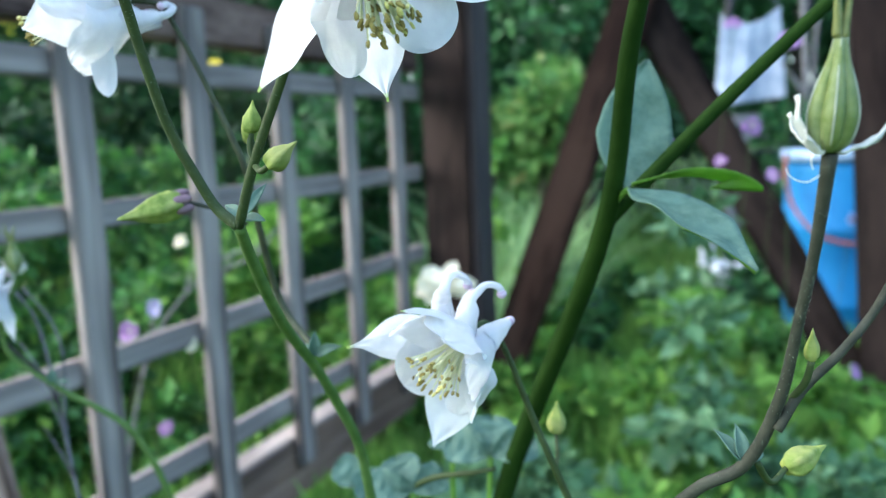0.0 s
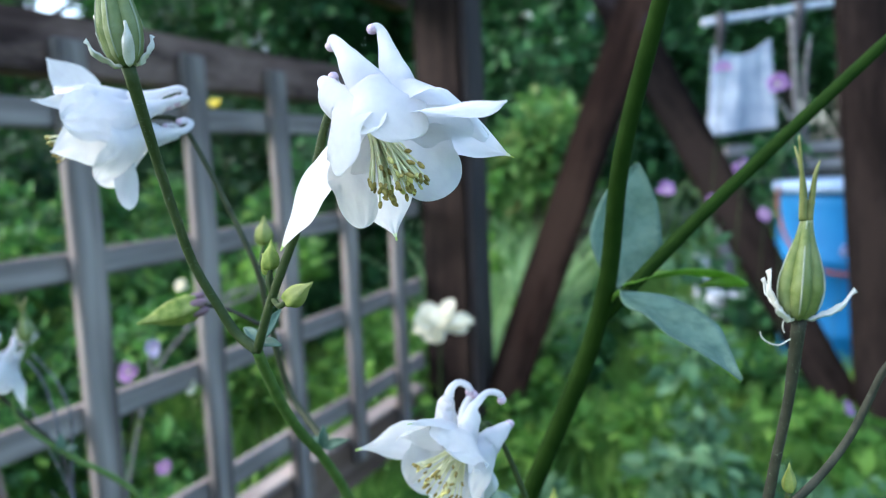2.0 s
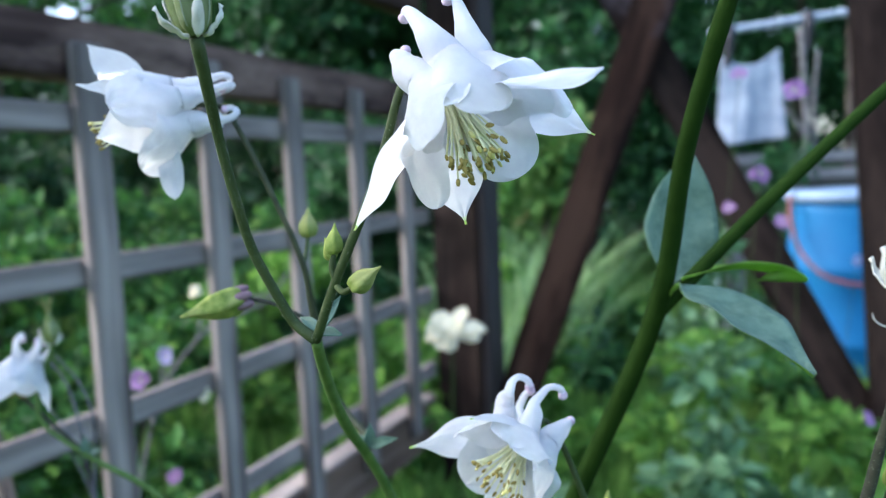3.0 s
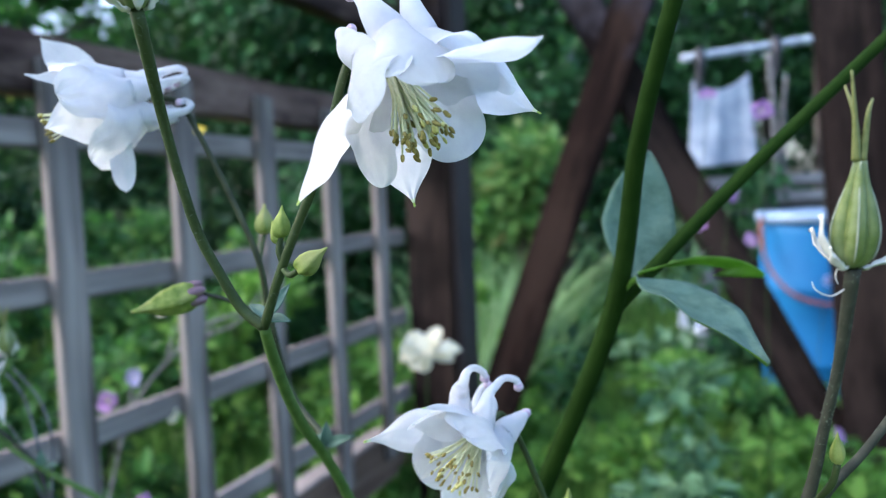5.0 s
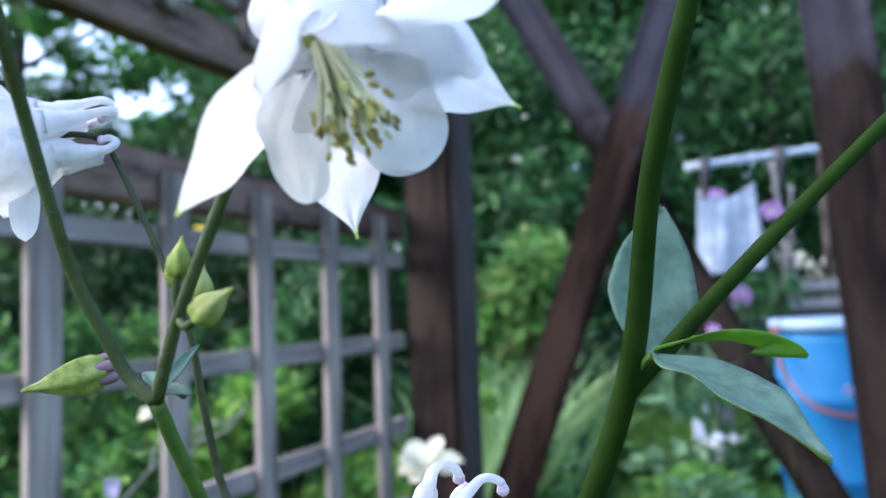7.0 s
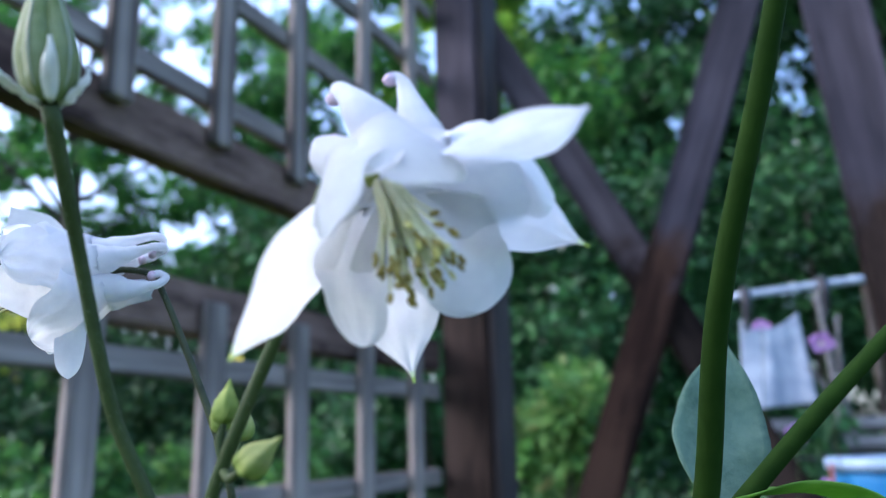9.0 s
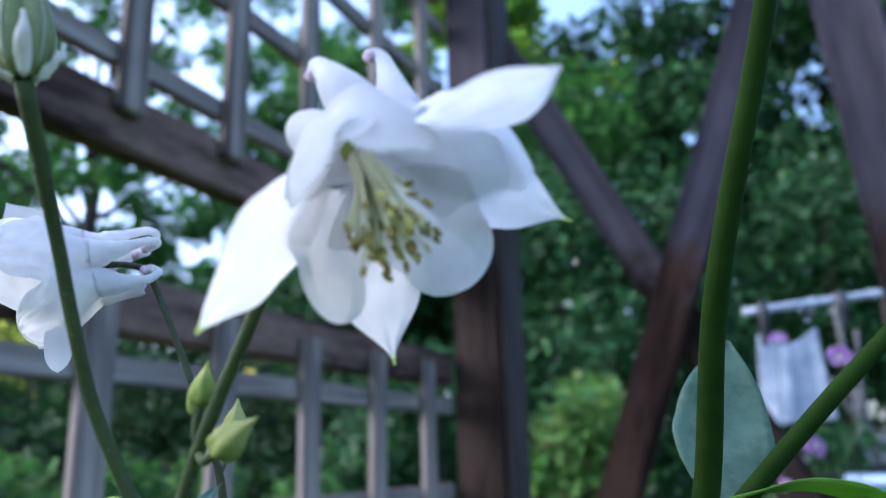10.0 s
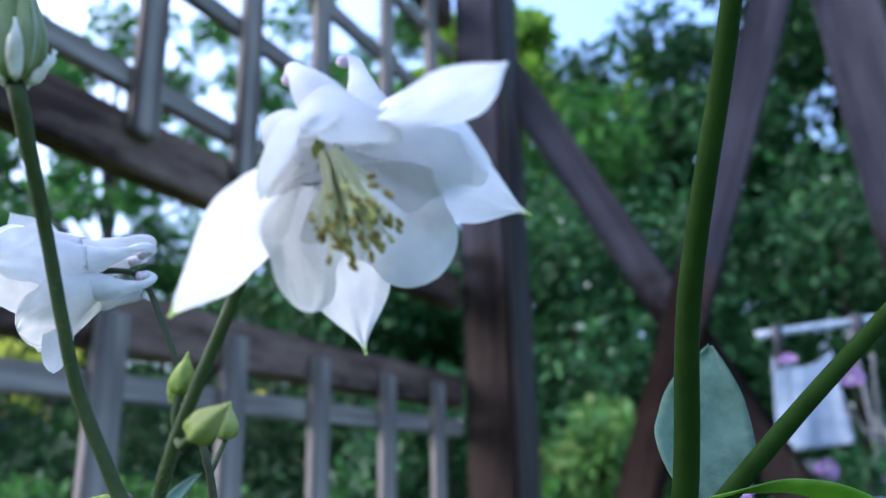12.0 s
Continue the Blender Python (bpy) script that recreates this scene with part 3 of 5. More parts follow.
trellis.matrix_basis = FENCE
tagged(trellis, "weathered grey wooden trellis with dark brown peeling rails", "trellis")


def rail(u0, u1, z0, z1, thick, y, material, name, label, jag=0.002):
    part(name, board(u1 - u0, z1 - z0, thick, 0.004, jag), material, trellis, label, Matrix.Translation((u0, y, (z0 + z1) / 2)))


rail(-1.2, 0.955, 0.895, 0.965, 0.042, 0.0225, BEAM, "rail", "dark brown rail with peeling stain", 0.003)
rail(-1.2, 0.955, 1.120, 1.195, 0.042, 0.0225, BEAM, "rail", "dark brown rail with peeling stain", 0.003)
rail(-1.2, 0.955, 0.140, 0.243, 0.042, 0.0225, LOW_BEAM, "bottom_rail", "faded tan bottom rail", 0.003)
rail(-1.2, 0.955, 0.243, 0.251, 0.046, 0.0225, LATH, "rail_cap", "silvered pale strip along the bottom rail", 0.001)
rail(-1.2, 0.955, 1.86, 1.94, 0.042, 0.0225, BEAM, "rail", "dark brown rail with peeling stain", 0.003)
for z in (0.8502, 0.672, 0.489, 0.312, 1.240, 1.422, 1.597, 1.775):
    part("cross_lath", board(2.145, 0.034, 0.015, 0.0025, 0.0012), LATH, trellis, m=Matrix.Translation((-1.2, 0.0075, z)))
UP = Matrix.Rotation(radians(-90), 4, "Y")
shift_low = {0: 0.0, 1: 0.0, 2: 0.0055, 3: 0.003, 4: 0.0016}
shift_up = {0: 0.0142, 1: -0.0019, 2: -0.0178}
for k in range(-5, 5):
    lean = Matrix.Rotation(radians(0.5 * math.sin(k * 2.3)), 4, "Y")
    top = 0.935 + 0.004 * math.sin(k * 1.7)
    part("lath", board(top - 0.198, 0.044, 0.016, 0.003, 0.0012), LATH, trellis, m=Matrix.Translation((k * PITCH + shift_low.get(k, 0), -0.0085, 0.198)) @ UP @ lean)
    part("lath", board(0.75, 0.043, 0.016, 0.003, 0.0012), LATH, trellis, m=Matrix.Translation((k * PITCH + shift_up.get(k, 0), -0.0085, 1.163 + 0.003 * math.sin(k))) @ UP @ lean)


# ---- dark timber frame: posts and crossed braces ----
def stands(name, label, category, size, at, yaw, height, lean=0.0, mat=None):
    ob = part(name, board(height, size[0], size[1], 0.006, 0.002), mat or POST)
    ob.matrix_basis = Matrix.Translation(at) @ Matrix.Rotation(yaw, 4, "Z") @ Matrix.Rotation(lean, 4, "Y") @ UP
    return tagged(ob, label, category)


FENCE_YAW = math.atan2(FENCE[1][0], FENCE[0][0])
post_at = FENCE @ Vector((1.010, -0.058, -0.03))
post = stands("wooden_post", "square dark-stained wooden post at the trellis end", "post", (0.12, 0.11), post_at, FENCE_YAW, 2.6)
# added thin sheet: light on the post's side face painted as grey
strip_at = FENCE @ Vector((1.012, -0.1215, -0.03))
stands("post_side_sheet", "thin grey sheet added over the dark post's lit side", "board", (0.112, 0.015), strip_at, FENCE_YAW, 2.6, mat=POST_GREY)

PANEL = Matrix(((0.9702, 0.2425, 0, -0.02), (-0.2425, 0.9702, 0, 1.82), (0, 0, 1, 0), (0, 0, 0, 1)))
PANEL_YAW = math.atan2(-0.2425, 0.9702)


def brace(w0, z0, w1, z1, wide, y, mat, label):
    length = math.hypot(w1 - w0, z1 - z0)
    ob = part("wooden_brace", board(length, wide, 0.04, 0.008, 0.003), mat)
    ob.matrix_basis = PANEL @ Matrix.Translation((w0, y, z0)) @ Matrix.Rotation(-math.atan2(z1 - z0, w1 - w0), 4, "Y")
    return tagged(ob, label, "brace", "crossed braces of the timber frame")


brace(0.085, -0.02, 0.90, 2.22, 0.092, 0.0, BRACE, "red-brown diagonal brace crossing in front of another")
brace(0.968, 0.11, 0.052, 1.86, 0.086, 0.045, BRACE_WORN_SKYLIT, "dark brown diagonal brace, greyed and painted skylit towards its upper end")
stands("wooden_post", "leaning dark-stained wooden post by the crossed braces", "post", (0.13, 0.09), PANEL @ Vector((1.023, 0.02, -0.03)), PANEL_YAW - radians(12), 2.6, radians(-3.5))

# ---- columbine with the large white flower ----
plant = thing("columbine_plant", (-0.035, 0.36, 0), "white-flowered columbine with hairy green stems, buds and pods", "columbine")


def stem(points, radii, material, name="stem", label="", sides=12, hair=0, seed=3, owner=None):
    ob = part(name, tube(points, radii, 8, sides, wobble=0.03), material, owner or plant, label, under(owner or plant))
    if hair:
        tagged(part("stem_hairs", hairs(points, radii, hair, seed), HAIR, ob, m=under(ob)), "fine pale hairs on the stem", kind="stuff")
    return ob


A_UP = [(-0.0505, 0.1913, 0.730), (-0.056, 0.1928, 0.7345), (-0.0603, 0.1911, 0.7433), (-0.0644, 0.1876, 0.7545), (-0.0664, 0.1825, 0.7675), (-0.0675, 0.1765, 0.7808), (-0.0663, 0.1601, 0.8017)]
stem(A_UP, [0.0015, 0.0014, 0.0013, 0.00126, 0.00122, 0.00122, 0.0015], STEM, hair=1600, seed=4)
stem([(-0.035, 0.36, 0), (-0.025, 0.34, 0.3), (-0.0342, 0.2880, 0.6238), (-0.0411, 0.2720, 0.6553), (-0.0463, 0.2560, 0.6752), (-0.0498, 0.2400, 0.6895), (-0.0509, 0.2220, 0.7038), (-0.0512, 0.2050, 0.7188), (-0.0505, 0.1913, 0.730)], [0.004, 0.0030, 0.0019, 0.0019, 0.0018, 0.0018, 0.0017, 0.0016, 0.0015], FRESH_STEM)
FL_STALK = [(-0.0505, 0.1913, 0.73), (-0.0437, 0.1833, 0.7457), (-0.0323, 0.1759, 0.7696), (-0.0288, 0.1729, 0.779), (-0.0256, 0.1709, 0.7887), (-0.023, 0.1715, 0.7943), (-0.0193, 0.1707, 0.7956), (-0.0161, 0.1657, 0.792)]
stem(FL_STALK, [0.0013, 0.0012, 0.00112, 0.00108, 0.0010, 0.0009, 0.0009, 0.0012], STEM, "flower_stalk", hair=1600, seed=5)
stem([(-0.0445, 0.262, 0.6764), (-0.0597, 0.2774, 0.6912), (-0.0640, 0.268, 0.722), (-0.0654, 0.2611, 0.7418), (-0.075, 0.260, 0.768), (-0.0848, 0.2590, 0.7905), (-0.0880, 0.2595, 0.7958), (-0.095, 0.2580, 0.7975), (-0.104, 0.2555, 0.796)],
     [0.0014, 0.0013, 0.0012, 0.0011, 0.0010, 0.0009, 0.0009, 0.0009, 0.0011], STALK, "flower_stalk", hair=1200, seed=6)

columbine_flower(plant, (-0.0161, 0.1657, 0.792), (0.38, -0.38, -0.845),
                 [(-133, 0.0304, 0.0231, 0.0174, dict(bow=-0.02, cup=0.03, widest=0.48, acum=0.2)),
                  (-58, 0.0298, 0.0232, 0.0165, dict(bow=-0.05, cup=0.05, widest=0.5, acum=0.8)),
                  (23, 0.0285, 0.0230, 0.0190, dict(bow=-0.05, cup=0.04, widest=0.48, acum=0.8)),
                  (85, 0.0319, 0.0233, 0.0108, dict(bow=0.04, cup=0.06, widest=0.72, acum=0.1, twist=0.25, tipped=False, claw=1.9)),
                  (140, 0.0128, 0.0135, 0.0080, dict(bow=-0.10, cup=-0.05, widest=0.6, blunt=0.9, acum=0.0, tipped=False))],
                 [((-88, 0.0185, 0.0220), 0.0122, [(-95, 0.0058, -0.0050, 0.0026), (-95, 0.0056, -0.0095, 0.0015), (-100, 0.0045, -0.0110, 0.0010)], {}),
                  ((-18, 0.0205, 0.0218), 0.0170, [(-20, 0.0066, -0.0055, 0.0026), (-20, 0.0070, -0.0110, 0.0015), (-22, 0.0055, -0.0130, 0.0010)], {}),
                  ((46, 0.0216, 0.0200), 0.0160, [(50, 0.0094, -0.0050, 0.0032), (53, 0.0104, -0.0105, 0.0018), (55, 0.0108, -0.0142, 0.0011), (56, 0.0102, -0.0155, 0.0010), (57, 0.0092, -0.0154, 0.0010)], dict(throat=(0.0126, 0.0), mouth=0.0043)),
                  ((110, 0.0122, 0.0178), 0.0150, [(122, 0.0062, -0.0050, 0.0035), (127, 0.0054, -0.0105, 0.0021), (134, 0.0042, -0.0150, 0.0013), (141, 0.0030, -0.0166, 0.0010), (165, 0.0022, -0.0158, 0.0011)], dict(wrap=1.5, mouth=0.0047, throat=(0.0098, -0.0010), flare=0.08)),
                  ((176, 0.0148, 0.0180), 0.0120, [(212, 0.0056, -0.0035, 0.0037), (232, 0.0058, -0.0078, 0.0025), (244, 0.0065, -0.0106, 0.0014), (262, 0.0062, -0.0104, 0.0012)], dict(wrap=1.5, mouth=0.0044, throat=(0.0092, 0.0010), flare=0.10))],
                 62, "open white columbine flower with yellow stamens", seed=11)
columbine_flower(plant, (-0.104, 0.2555, 0.796), (-0.905, -0.302, -0.302),
                 [(-68, 0.0298, 0.0105, 0.0075, dict(bow=0.05, cup=0.10, widest=0.6, blunt=0.7, acum=0.0, tipped=False, normal=(0.2, -1, 0.1))),
                  (125, 0.0380, 0.0180, 0.0130, dict(bow=-0.03, cup=0.08, widest=0.6, acum=0.2, tipped=False, normal=(0.3, -1, 0.4))),
                  (58, 0.0180, 0.0245, 0.0165, dict(acum=0.2, tipped=False)), (-8, 0.0180, 0.0245, 0.0190, dict(acum=0.2, tipped=False)),
                  (-107, 0.0187, 0.0141, 0.0080, dict(blunt=0.7, acum=0.0, tipped=False, normal=(0.2, -1, 0.1)))],
                 [((20, 0.0175, 0.0180), 0.0190, [(15, 0.0061, -0.0085, 0.0027), (15, 0.0066, -0.0135, 0.0014), (15, 0.0066, -0.0180, 0.0012), (15, 0.0050, -0.0201, 0.0010), (15, 0.0030, -0.0191, 0.0010), (15, 0.0028, -0.0169, 0.0011)], dict(throat=(0.0100, -0.0035), mouth=0.0046)),
                  ((88, 0.0175, 0.0180), 0.0185, [(55, 0.0061, -0.0085, 0.0027), (55, 0.0066, -0.0135, 0.0014), (55, 0.0066, -0.0185, 0.0012), (55, 0.0050, -0.0206, 0.0010), (55, 0.0030, -0.0196, 0.0010), (55, 0.0028, -0.0174, 0.0011)], dict(throat=(0.0100, -0.0035), mouth=0.0046)),
                  ((158, 0.0170, 0.0170), 0.0180, [(157, 0.0055, -0.0085, 0.0027), (157, 0.0060, -0.0135, 0.0014), (157, 0.0060, -0.0150, 0.0012), (157, 0.0044, -0.0171, 0.0010), (157, 0.0024, -0.0161, 0.0010), (157, 0.0022, -0.0139, 0.0011)], dict(throat=(0.0100, -0.0035), mouth=0.0046)),
                  ((-52, 0.0190, 0.0165), 0.0195, [(-54, 0.0097, -0.0085, 0.0027), (-54, 0.0105, -0.0135, 0.0014), (-54, 0.0105, -0.0163, 0.0012), (-54, 0.0089, -0.0184, 0.0010), (-54, 0.0069, -0.0174, 0.0010), (-54, 0.0067, -0.0152, 0.0011)], dict(throat=(0.0110, -0.0035), mouth=0.0046)),
                  ((-118, 0.0185, 0.0160), 0.0180, [(-118, 0.0090, -0.0085, 0.0027), (-118, 0.0098, -0.0135, 0.0014), (-118, 0.0098, -0.0115, 0.0012), (-118, 0.0082, -0.0136, 0.0010), (-118, 0.0062, -0.0126, 0.0010), (-118, 0.0060, -0.0104, 0.0011)], dict(throat=(0.0106, -0.0035), mouth=0.0046))],
                 26, "ragged white columbine flower seen from behind", seed=12, ruffle=0.0022, fan=0.004, reach=0.0255, droop=(0, 0, -0.0005))
seed_pod(plant, (-0.0663, 0.1601, 0.8017), (-0.08, -0.1, 1), 0.0225, 0.0047, "green ripening seed pod with withered sepals", 5)

bud(plant, (-0.0845, 0.2544, 0.7323), (-0.1039, 0.2457, 0.7279), 0.0047, [(-0.0653, 0.2573, 0.7236), (-0.075, 0.257, 0.729), (-0.0845, 0.2544, 0.7323)], True, "yellow-green bud with a purple base")
bud(plant, (-0.0390, 0.1775, 0.7452), (-0.0316, 0.1744, 0.7505), 0.0026, [(-0.0432, 0.1826, 0.7450), (-0.0412, 0.1795, 0.7440), (-0.0390, 0.1775, 0.7452)])
bud(plant, (-0.0437, 0.1830, 0.7528), (-0.0430, 0.1837, 0.7605), 0.0021, [(-0.0432, 0.1826, 0.7460), (-0.0442, 0.1828, 0.7495), (-0.0437, 0.1830, 0.7528)])
bud(plant, (-0.0440, 0.1835, 0.7515), (-0.0458, 0.1845, 0.7570), 0.0016, [(-0.0432, 0.1826, 0.7466), (-0.0440, 0.1835, 0.7515)])
bud(plant, (-0.065, 0.2716, 0.7503), (-0.0645, 0.2724, 0.7611), 0.0032, [(-0.0654, 0.2611, 0.740), (-0.065, 0.2716, 0.7503)])


def bract(owner, root, tips, material=None, width=0.006, normal=(0, -0.5, 1)):
    """A small three-lobed bract: each lobe a leaf."""
    for tip in tips:
        part("bract", leaf_sheet(root, tip, normal, width, 0.25, 0.06, 0.4, thick=0.0003, n=10, cols=7), material or LEAF, owner, m=under(owner))


bract(plant, (-0.0497, 0.1925, 0.7318), [(-0.0446, 0.1990, 0.7400), (-0.0436, 0.1900, 0.7314), (-0.0555, 0.1985, 0.7350)], width=0.0030, normal=(0.2, -0.7, 0.7))
bract(plant, (-0.0450, 0.256, 0.6775), [(-0.0346, 0.2508, 0.6821), (-0.0446, 0.2554, 0.6866), (-0.0510, 0.2601, 0.6800)], width=0.0042, normal=(0.1, -0.8, 0.6))

# ---- columbine with the nodding flower ----
nod = thing("columbine_plant", (0.075, 0.30, 0), "slender columbine with one nodding white flower", "columbine")
plant = nod
NOD = [(0.075, 0.3, 0), (0.072, 0.27, 0.35), (0.056, 0.237, 0.583), (0.0362, 0.231, 0.6367), (0.0267, 0.2305, 0.6609), (0.0201, 0.2302, 0.6796), (0.0162, 0.2295, 0.6887), (0.0129, 0.2302, 0.693), (0.0085, 0.222, 0.6935)]
stem(NOD, [0.003, 0.0023, 0.0014, 0.0012, 0.0011, 0.00095, 0.0009, 0.00085, 0.0012], STEM, "flower_stalk", hair=500, seed=7)
columbine_flower(nod, (0.0085, 0.222, 0.6935), (-0.605, -0.66, -0.446),
                 [(164, 0.0290, 0.0249, 0.0200, dict(bow=-0.06, cup=0.10, acum=0.9)), (-112, 0.0335, 0.0225, 0.0185, dict(bow=-0.05, cup=0.05, widest=0.5, acum=0.2, tipped=False)),
                  (88, 0.0240, 0.0224, 0.0100, dict(bow=-0.10, cup=0.22, widest=0.35, acum=1.0)), (22, 0.0150, 0.0190, 0.0135, dict(acum=0.3, tipped=False)), (-50, 0.0170, 0.0235, 0.0140, dict(cup=0.12, acum=0.3, tipped=False))],
                 [((122, 0.0170, 0.0205), 0.0175, [(104, 0.0140, 0.0042, 0.0028), (91, 0.0178, 0.0042, 0.0015), (89.7, 0.0198, 0.0020, 0.0012), (90, 0.0188, -0.0017, 0.0010), (88, 0.0157, -0.0038, 0.0010), (88.6, 0.0133, -0.0039, 0.0012)], dict(throat=(0.0110, 0.0060), mouth=0.0040)),
                  ((56, 0.0160, 0.0195), 0.0175, [(63, 0.0124, 0.0040, 0.0028), (66, 0.0146, 0.0020, 0.0015), (65.6, 0.0149, -0.0010, 0.0012), (64, 0.0151, -0.0044, 0.0010), (58.7, 0.0138, -0.0071, 0.0010), (50.7, 0.0125, -0.0084, 0.0010), (45, 0.0115, -0.0079, 0.0012)], dict(throat=(0.0105, 0.0060), mouth=0.0040)),
                  ((-14, 0.0130, 0.0215), 0.0165, [(-12, 0.0066, -0.0010, 0.0035), (-10, 0.0076, -0.0048, 0.0021), (-9, 0.0082, -0.0072, 0.0012)], dict(wrap=1.6, throat=(0.0100, 0.0030), mouth=0.0045)),
                  ((-78, 0.0155, 0.0205), 0.0170, [(-60, 0.0065, -0.0015, 0.0026), (-60, 0.0062, -0.0045, 0.0014), (-60, 0.0050, -0.0052, 0.0011)], {}),
                  ((205, 0.0170, 0.0210), 0.0175, [(200, 0.0078, -0.0020, 0.0026), (180, 0.0100, -0.0065, 0.0014), (160, 0.0092, -0.0100, 0.0011), (150, 0.0080, -0.0110, 0.0012)], {})],
                 48, "nodding white columbine flower with yellow stamens", seed=13, ruffle=0.0011, fan=0.0068)
bud(nod, (0.0378, 0.2595, 0.6445), (0.0385, 0.2615, 0.6560), 0.0031, [(0.0340, 0.2350, 0.6430), (0.0375, 0.2550, 0.6400), (0.0378, 0.2595, 0.6445)])

# ---- tall thick-stemmed plant ----
tall = thing("tall_herb", (-0.04, 0.47, 0), "tall herb with a thick deep-green stem and bluish leaves", "herb")
plant = tall
stem([(-0.04, 0.47, 0), (-0.015, 0.40, 0.35), (0.0228, 0.325, 0.5889), (0.0565, 0.2599, 0.7213), (0.0575, 0.228, 0.778), (0.0650, 0.1962, 0.8352), (0.0735, 0.15, 0.93)], [0.0060, 0.0052, 0.0044, 0.0034, 0.0028, 0.00235, 0.0020], THICK, sides=16)
stem([(0.0560, 0.2610, 0.7185), (0.0640, 0.2598, 0.7270), (0.0930, 0.2580, 0.7560), (0.1281, 0.2552, 0.7888), (0.19, 0.25, 0.845)], [0.0026, 0.0025, 0.0024, 0.0022, 0.0018], THICK, "side_stem", sides=14)


def compound_leaf(owner, name, petiole, radius, lobes, label=""):
    """A leaf under a plant: its stalk, with each leaflet as a sub-part."""
    ob = part(name, tube(petiole, [radius] * len(petiole), 6, 8), LEAF_UNDER, owner, label, under(owner))
    for root, tip, normal, width, kw in lobes:
        mat = kw.pop("mat", LEAF)
        bm = leaf_sheet(root, tip, normal, width, **kw)
        bm.normal_update()
        for f in bm.faces:
            f.material_index = 1 if f.normal.dot(Vector(normal)) < 0 else 0
        part("leaflet", bm, mat, ob, m=under(ob)).data.materials.append(LEAF_UNDER)
    return ob


compound_leaf(tall, "leaf", [(0.0575, 0.2585, 0.7230), (0.0600, 0.2530, 0.7290), (0.0614, 0.2500, 0.7310)], 0.0009, [
    ((0.0640, 0.2640, 0.7290), (0.0755, 0.2794, 0.7745), (0.15, -1, 0.35), 0.0270, dict(cup=0.06, bow=-0.03, widest=0.40, blunt=0.12, ripple=0.05, n=22, cols=13)),
    ((0.0614, 0.2500, 0.7310), (0.0881, 0.2117, 0.7094), (0.25, -0.35, 1), 0.0260, dict(cup=0.10, bow=0.05, widest=0.46, ripple=0.06, n=22, cols=11)),
    ((0.0640, 0.2560, 0.7320), (0.1150, 0.2737, 0.7267), (0.0, 0.22, 1), 0.0130, dict(cup=0.12, bow=0.08, widest=0.66, notch=0.42, blunt=0.7, ripple=0.05, n=22, cols=11, mat=LEAF_UNDER)),
], "bluish-green three-part leaf")

# ---- columbine with the tall seed pod ----
podded = thing("columbine_plant", (0.03, 0.24, 0), "columbine gone to seed on a purplish stalk", "columbine")
plant = podded
stem([(0.03, 0.24, 0), (0.032, 0.205, 0.45), (0.042, 0.178, 0.64), (0.0564, 0.1675, 0.6670), (0.0658, 0.1635, 0.6743), (0.0705, 0.1570, 0.6912), (0.0708, 0.1490, 0.7120), (0.0706, 0.1435, 0.7255), (0.0694, 0.1364, 0.7446)],
     [0.0030, 0.0022, 0.0016, 0.00145, 0.00145, 0.00135, 0.0011, 0.0011, 0.0014], STEM_BROWN, hair=1000, seed=8)
stem([(0.0705, 0.1572, 0.6850), (0.0760, 0.1580, 0.6935), (0.0846, 0.1590, 0.7013), (0.0920, 0.1600, 0.7098), (0.0969, 0.1600, 0.7193), (0.0999, 0.1590, 0.7270), (0.1036, 0.1570, 0.7328), (0.1085, 0.1555, 0.7345)], [0.0011, 0.0011, 0.0010, 0.00095, 0.0009, 0.0008, 0.00075, 0.0007], STEM_BROWN, "side_stem", hair=300, seed=9)
seed_pod(podded, (0.069, 0.1364, 0.7448), (0.03, -0.1, 1), 0.0185, 0.0041, "green ripening seed pod with withered sepals", 3, beak=1.5,
         sepals=((0.0792, 0.1345, 0.7505), (0.0628, 0.1350, 0.7550), (0.0632, 0.1330, 0.7490), (0.0730, 0.1440, 0.7500), (0.0650, 0.1430, 0.7520)))
bud(podded, (0.0829, 0.1797, 0.6656), (0.0955, 0.185, 0.6690), 0.0032, [(0.0690, 0.1640, 0.6750), (0.076, 0.172, 0.6660), (0.0829, 0.1797, 0.6656)], False, "pale yellow-green bud on a short stalk")
bud(podded, (0.0752, 0.1526, 0.7015), (0.0752, 0.1525, 0.7085), 0.0014, [(0.0740, 0.1585, 0.6915), (0.0750, 0.1545, 0.6965), (0.0752, 0.1526, 0.7015)])
bud(podded, (0.1085, 0.1555, 0.7355), (0.1090, 0.154, 0.7290), 0.0026, None, False, "nodding whitish bud")
bract(podded, (0.0658, 0.1633, 0.6750), [(0.0652, 0.167, 0.6830), (0.0605, 0.168, 0.6815), (0.0725, 0.169, 0.6750)], width=0.0034)

for thread in ([(0.0676, 0.1363, 0.7408), (0.0653, 0.1363, 0.7397), (0.0632, 0.1365, 0.7403), (0.0620, 0.1365, 0.7414), (0.0617, 0.1366, 0.7425)], [(0.0674, 0.1365, 0.7453), (0.0664, 0.1365, 0.7445), (0.0661, 0.1365, 0.7432), (0.0665, 0.1364, 0.7419)]):
    part("withered_thread", tube(thread, [0.00013] * (len(thread) - 1) + [0.00008], 6, 6), WITHERED, podded, "curled pale thread left from the flower", under(podded))

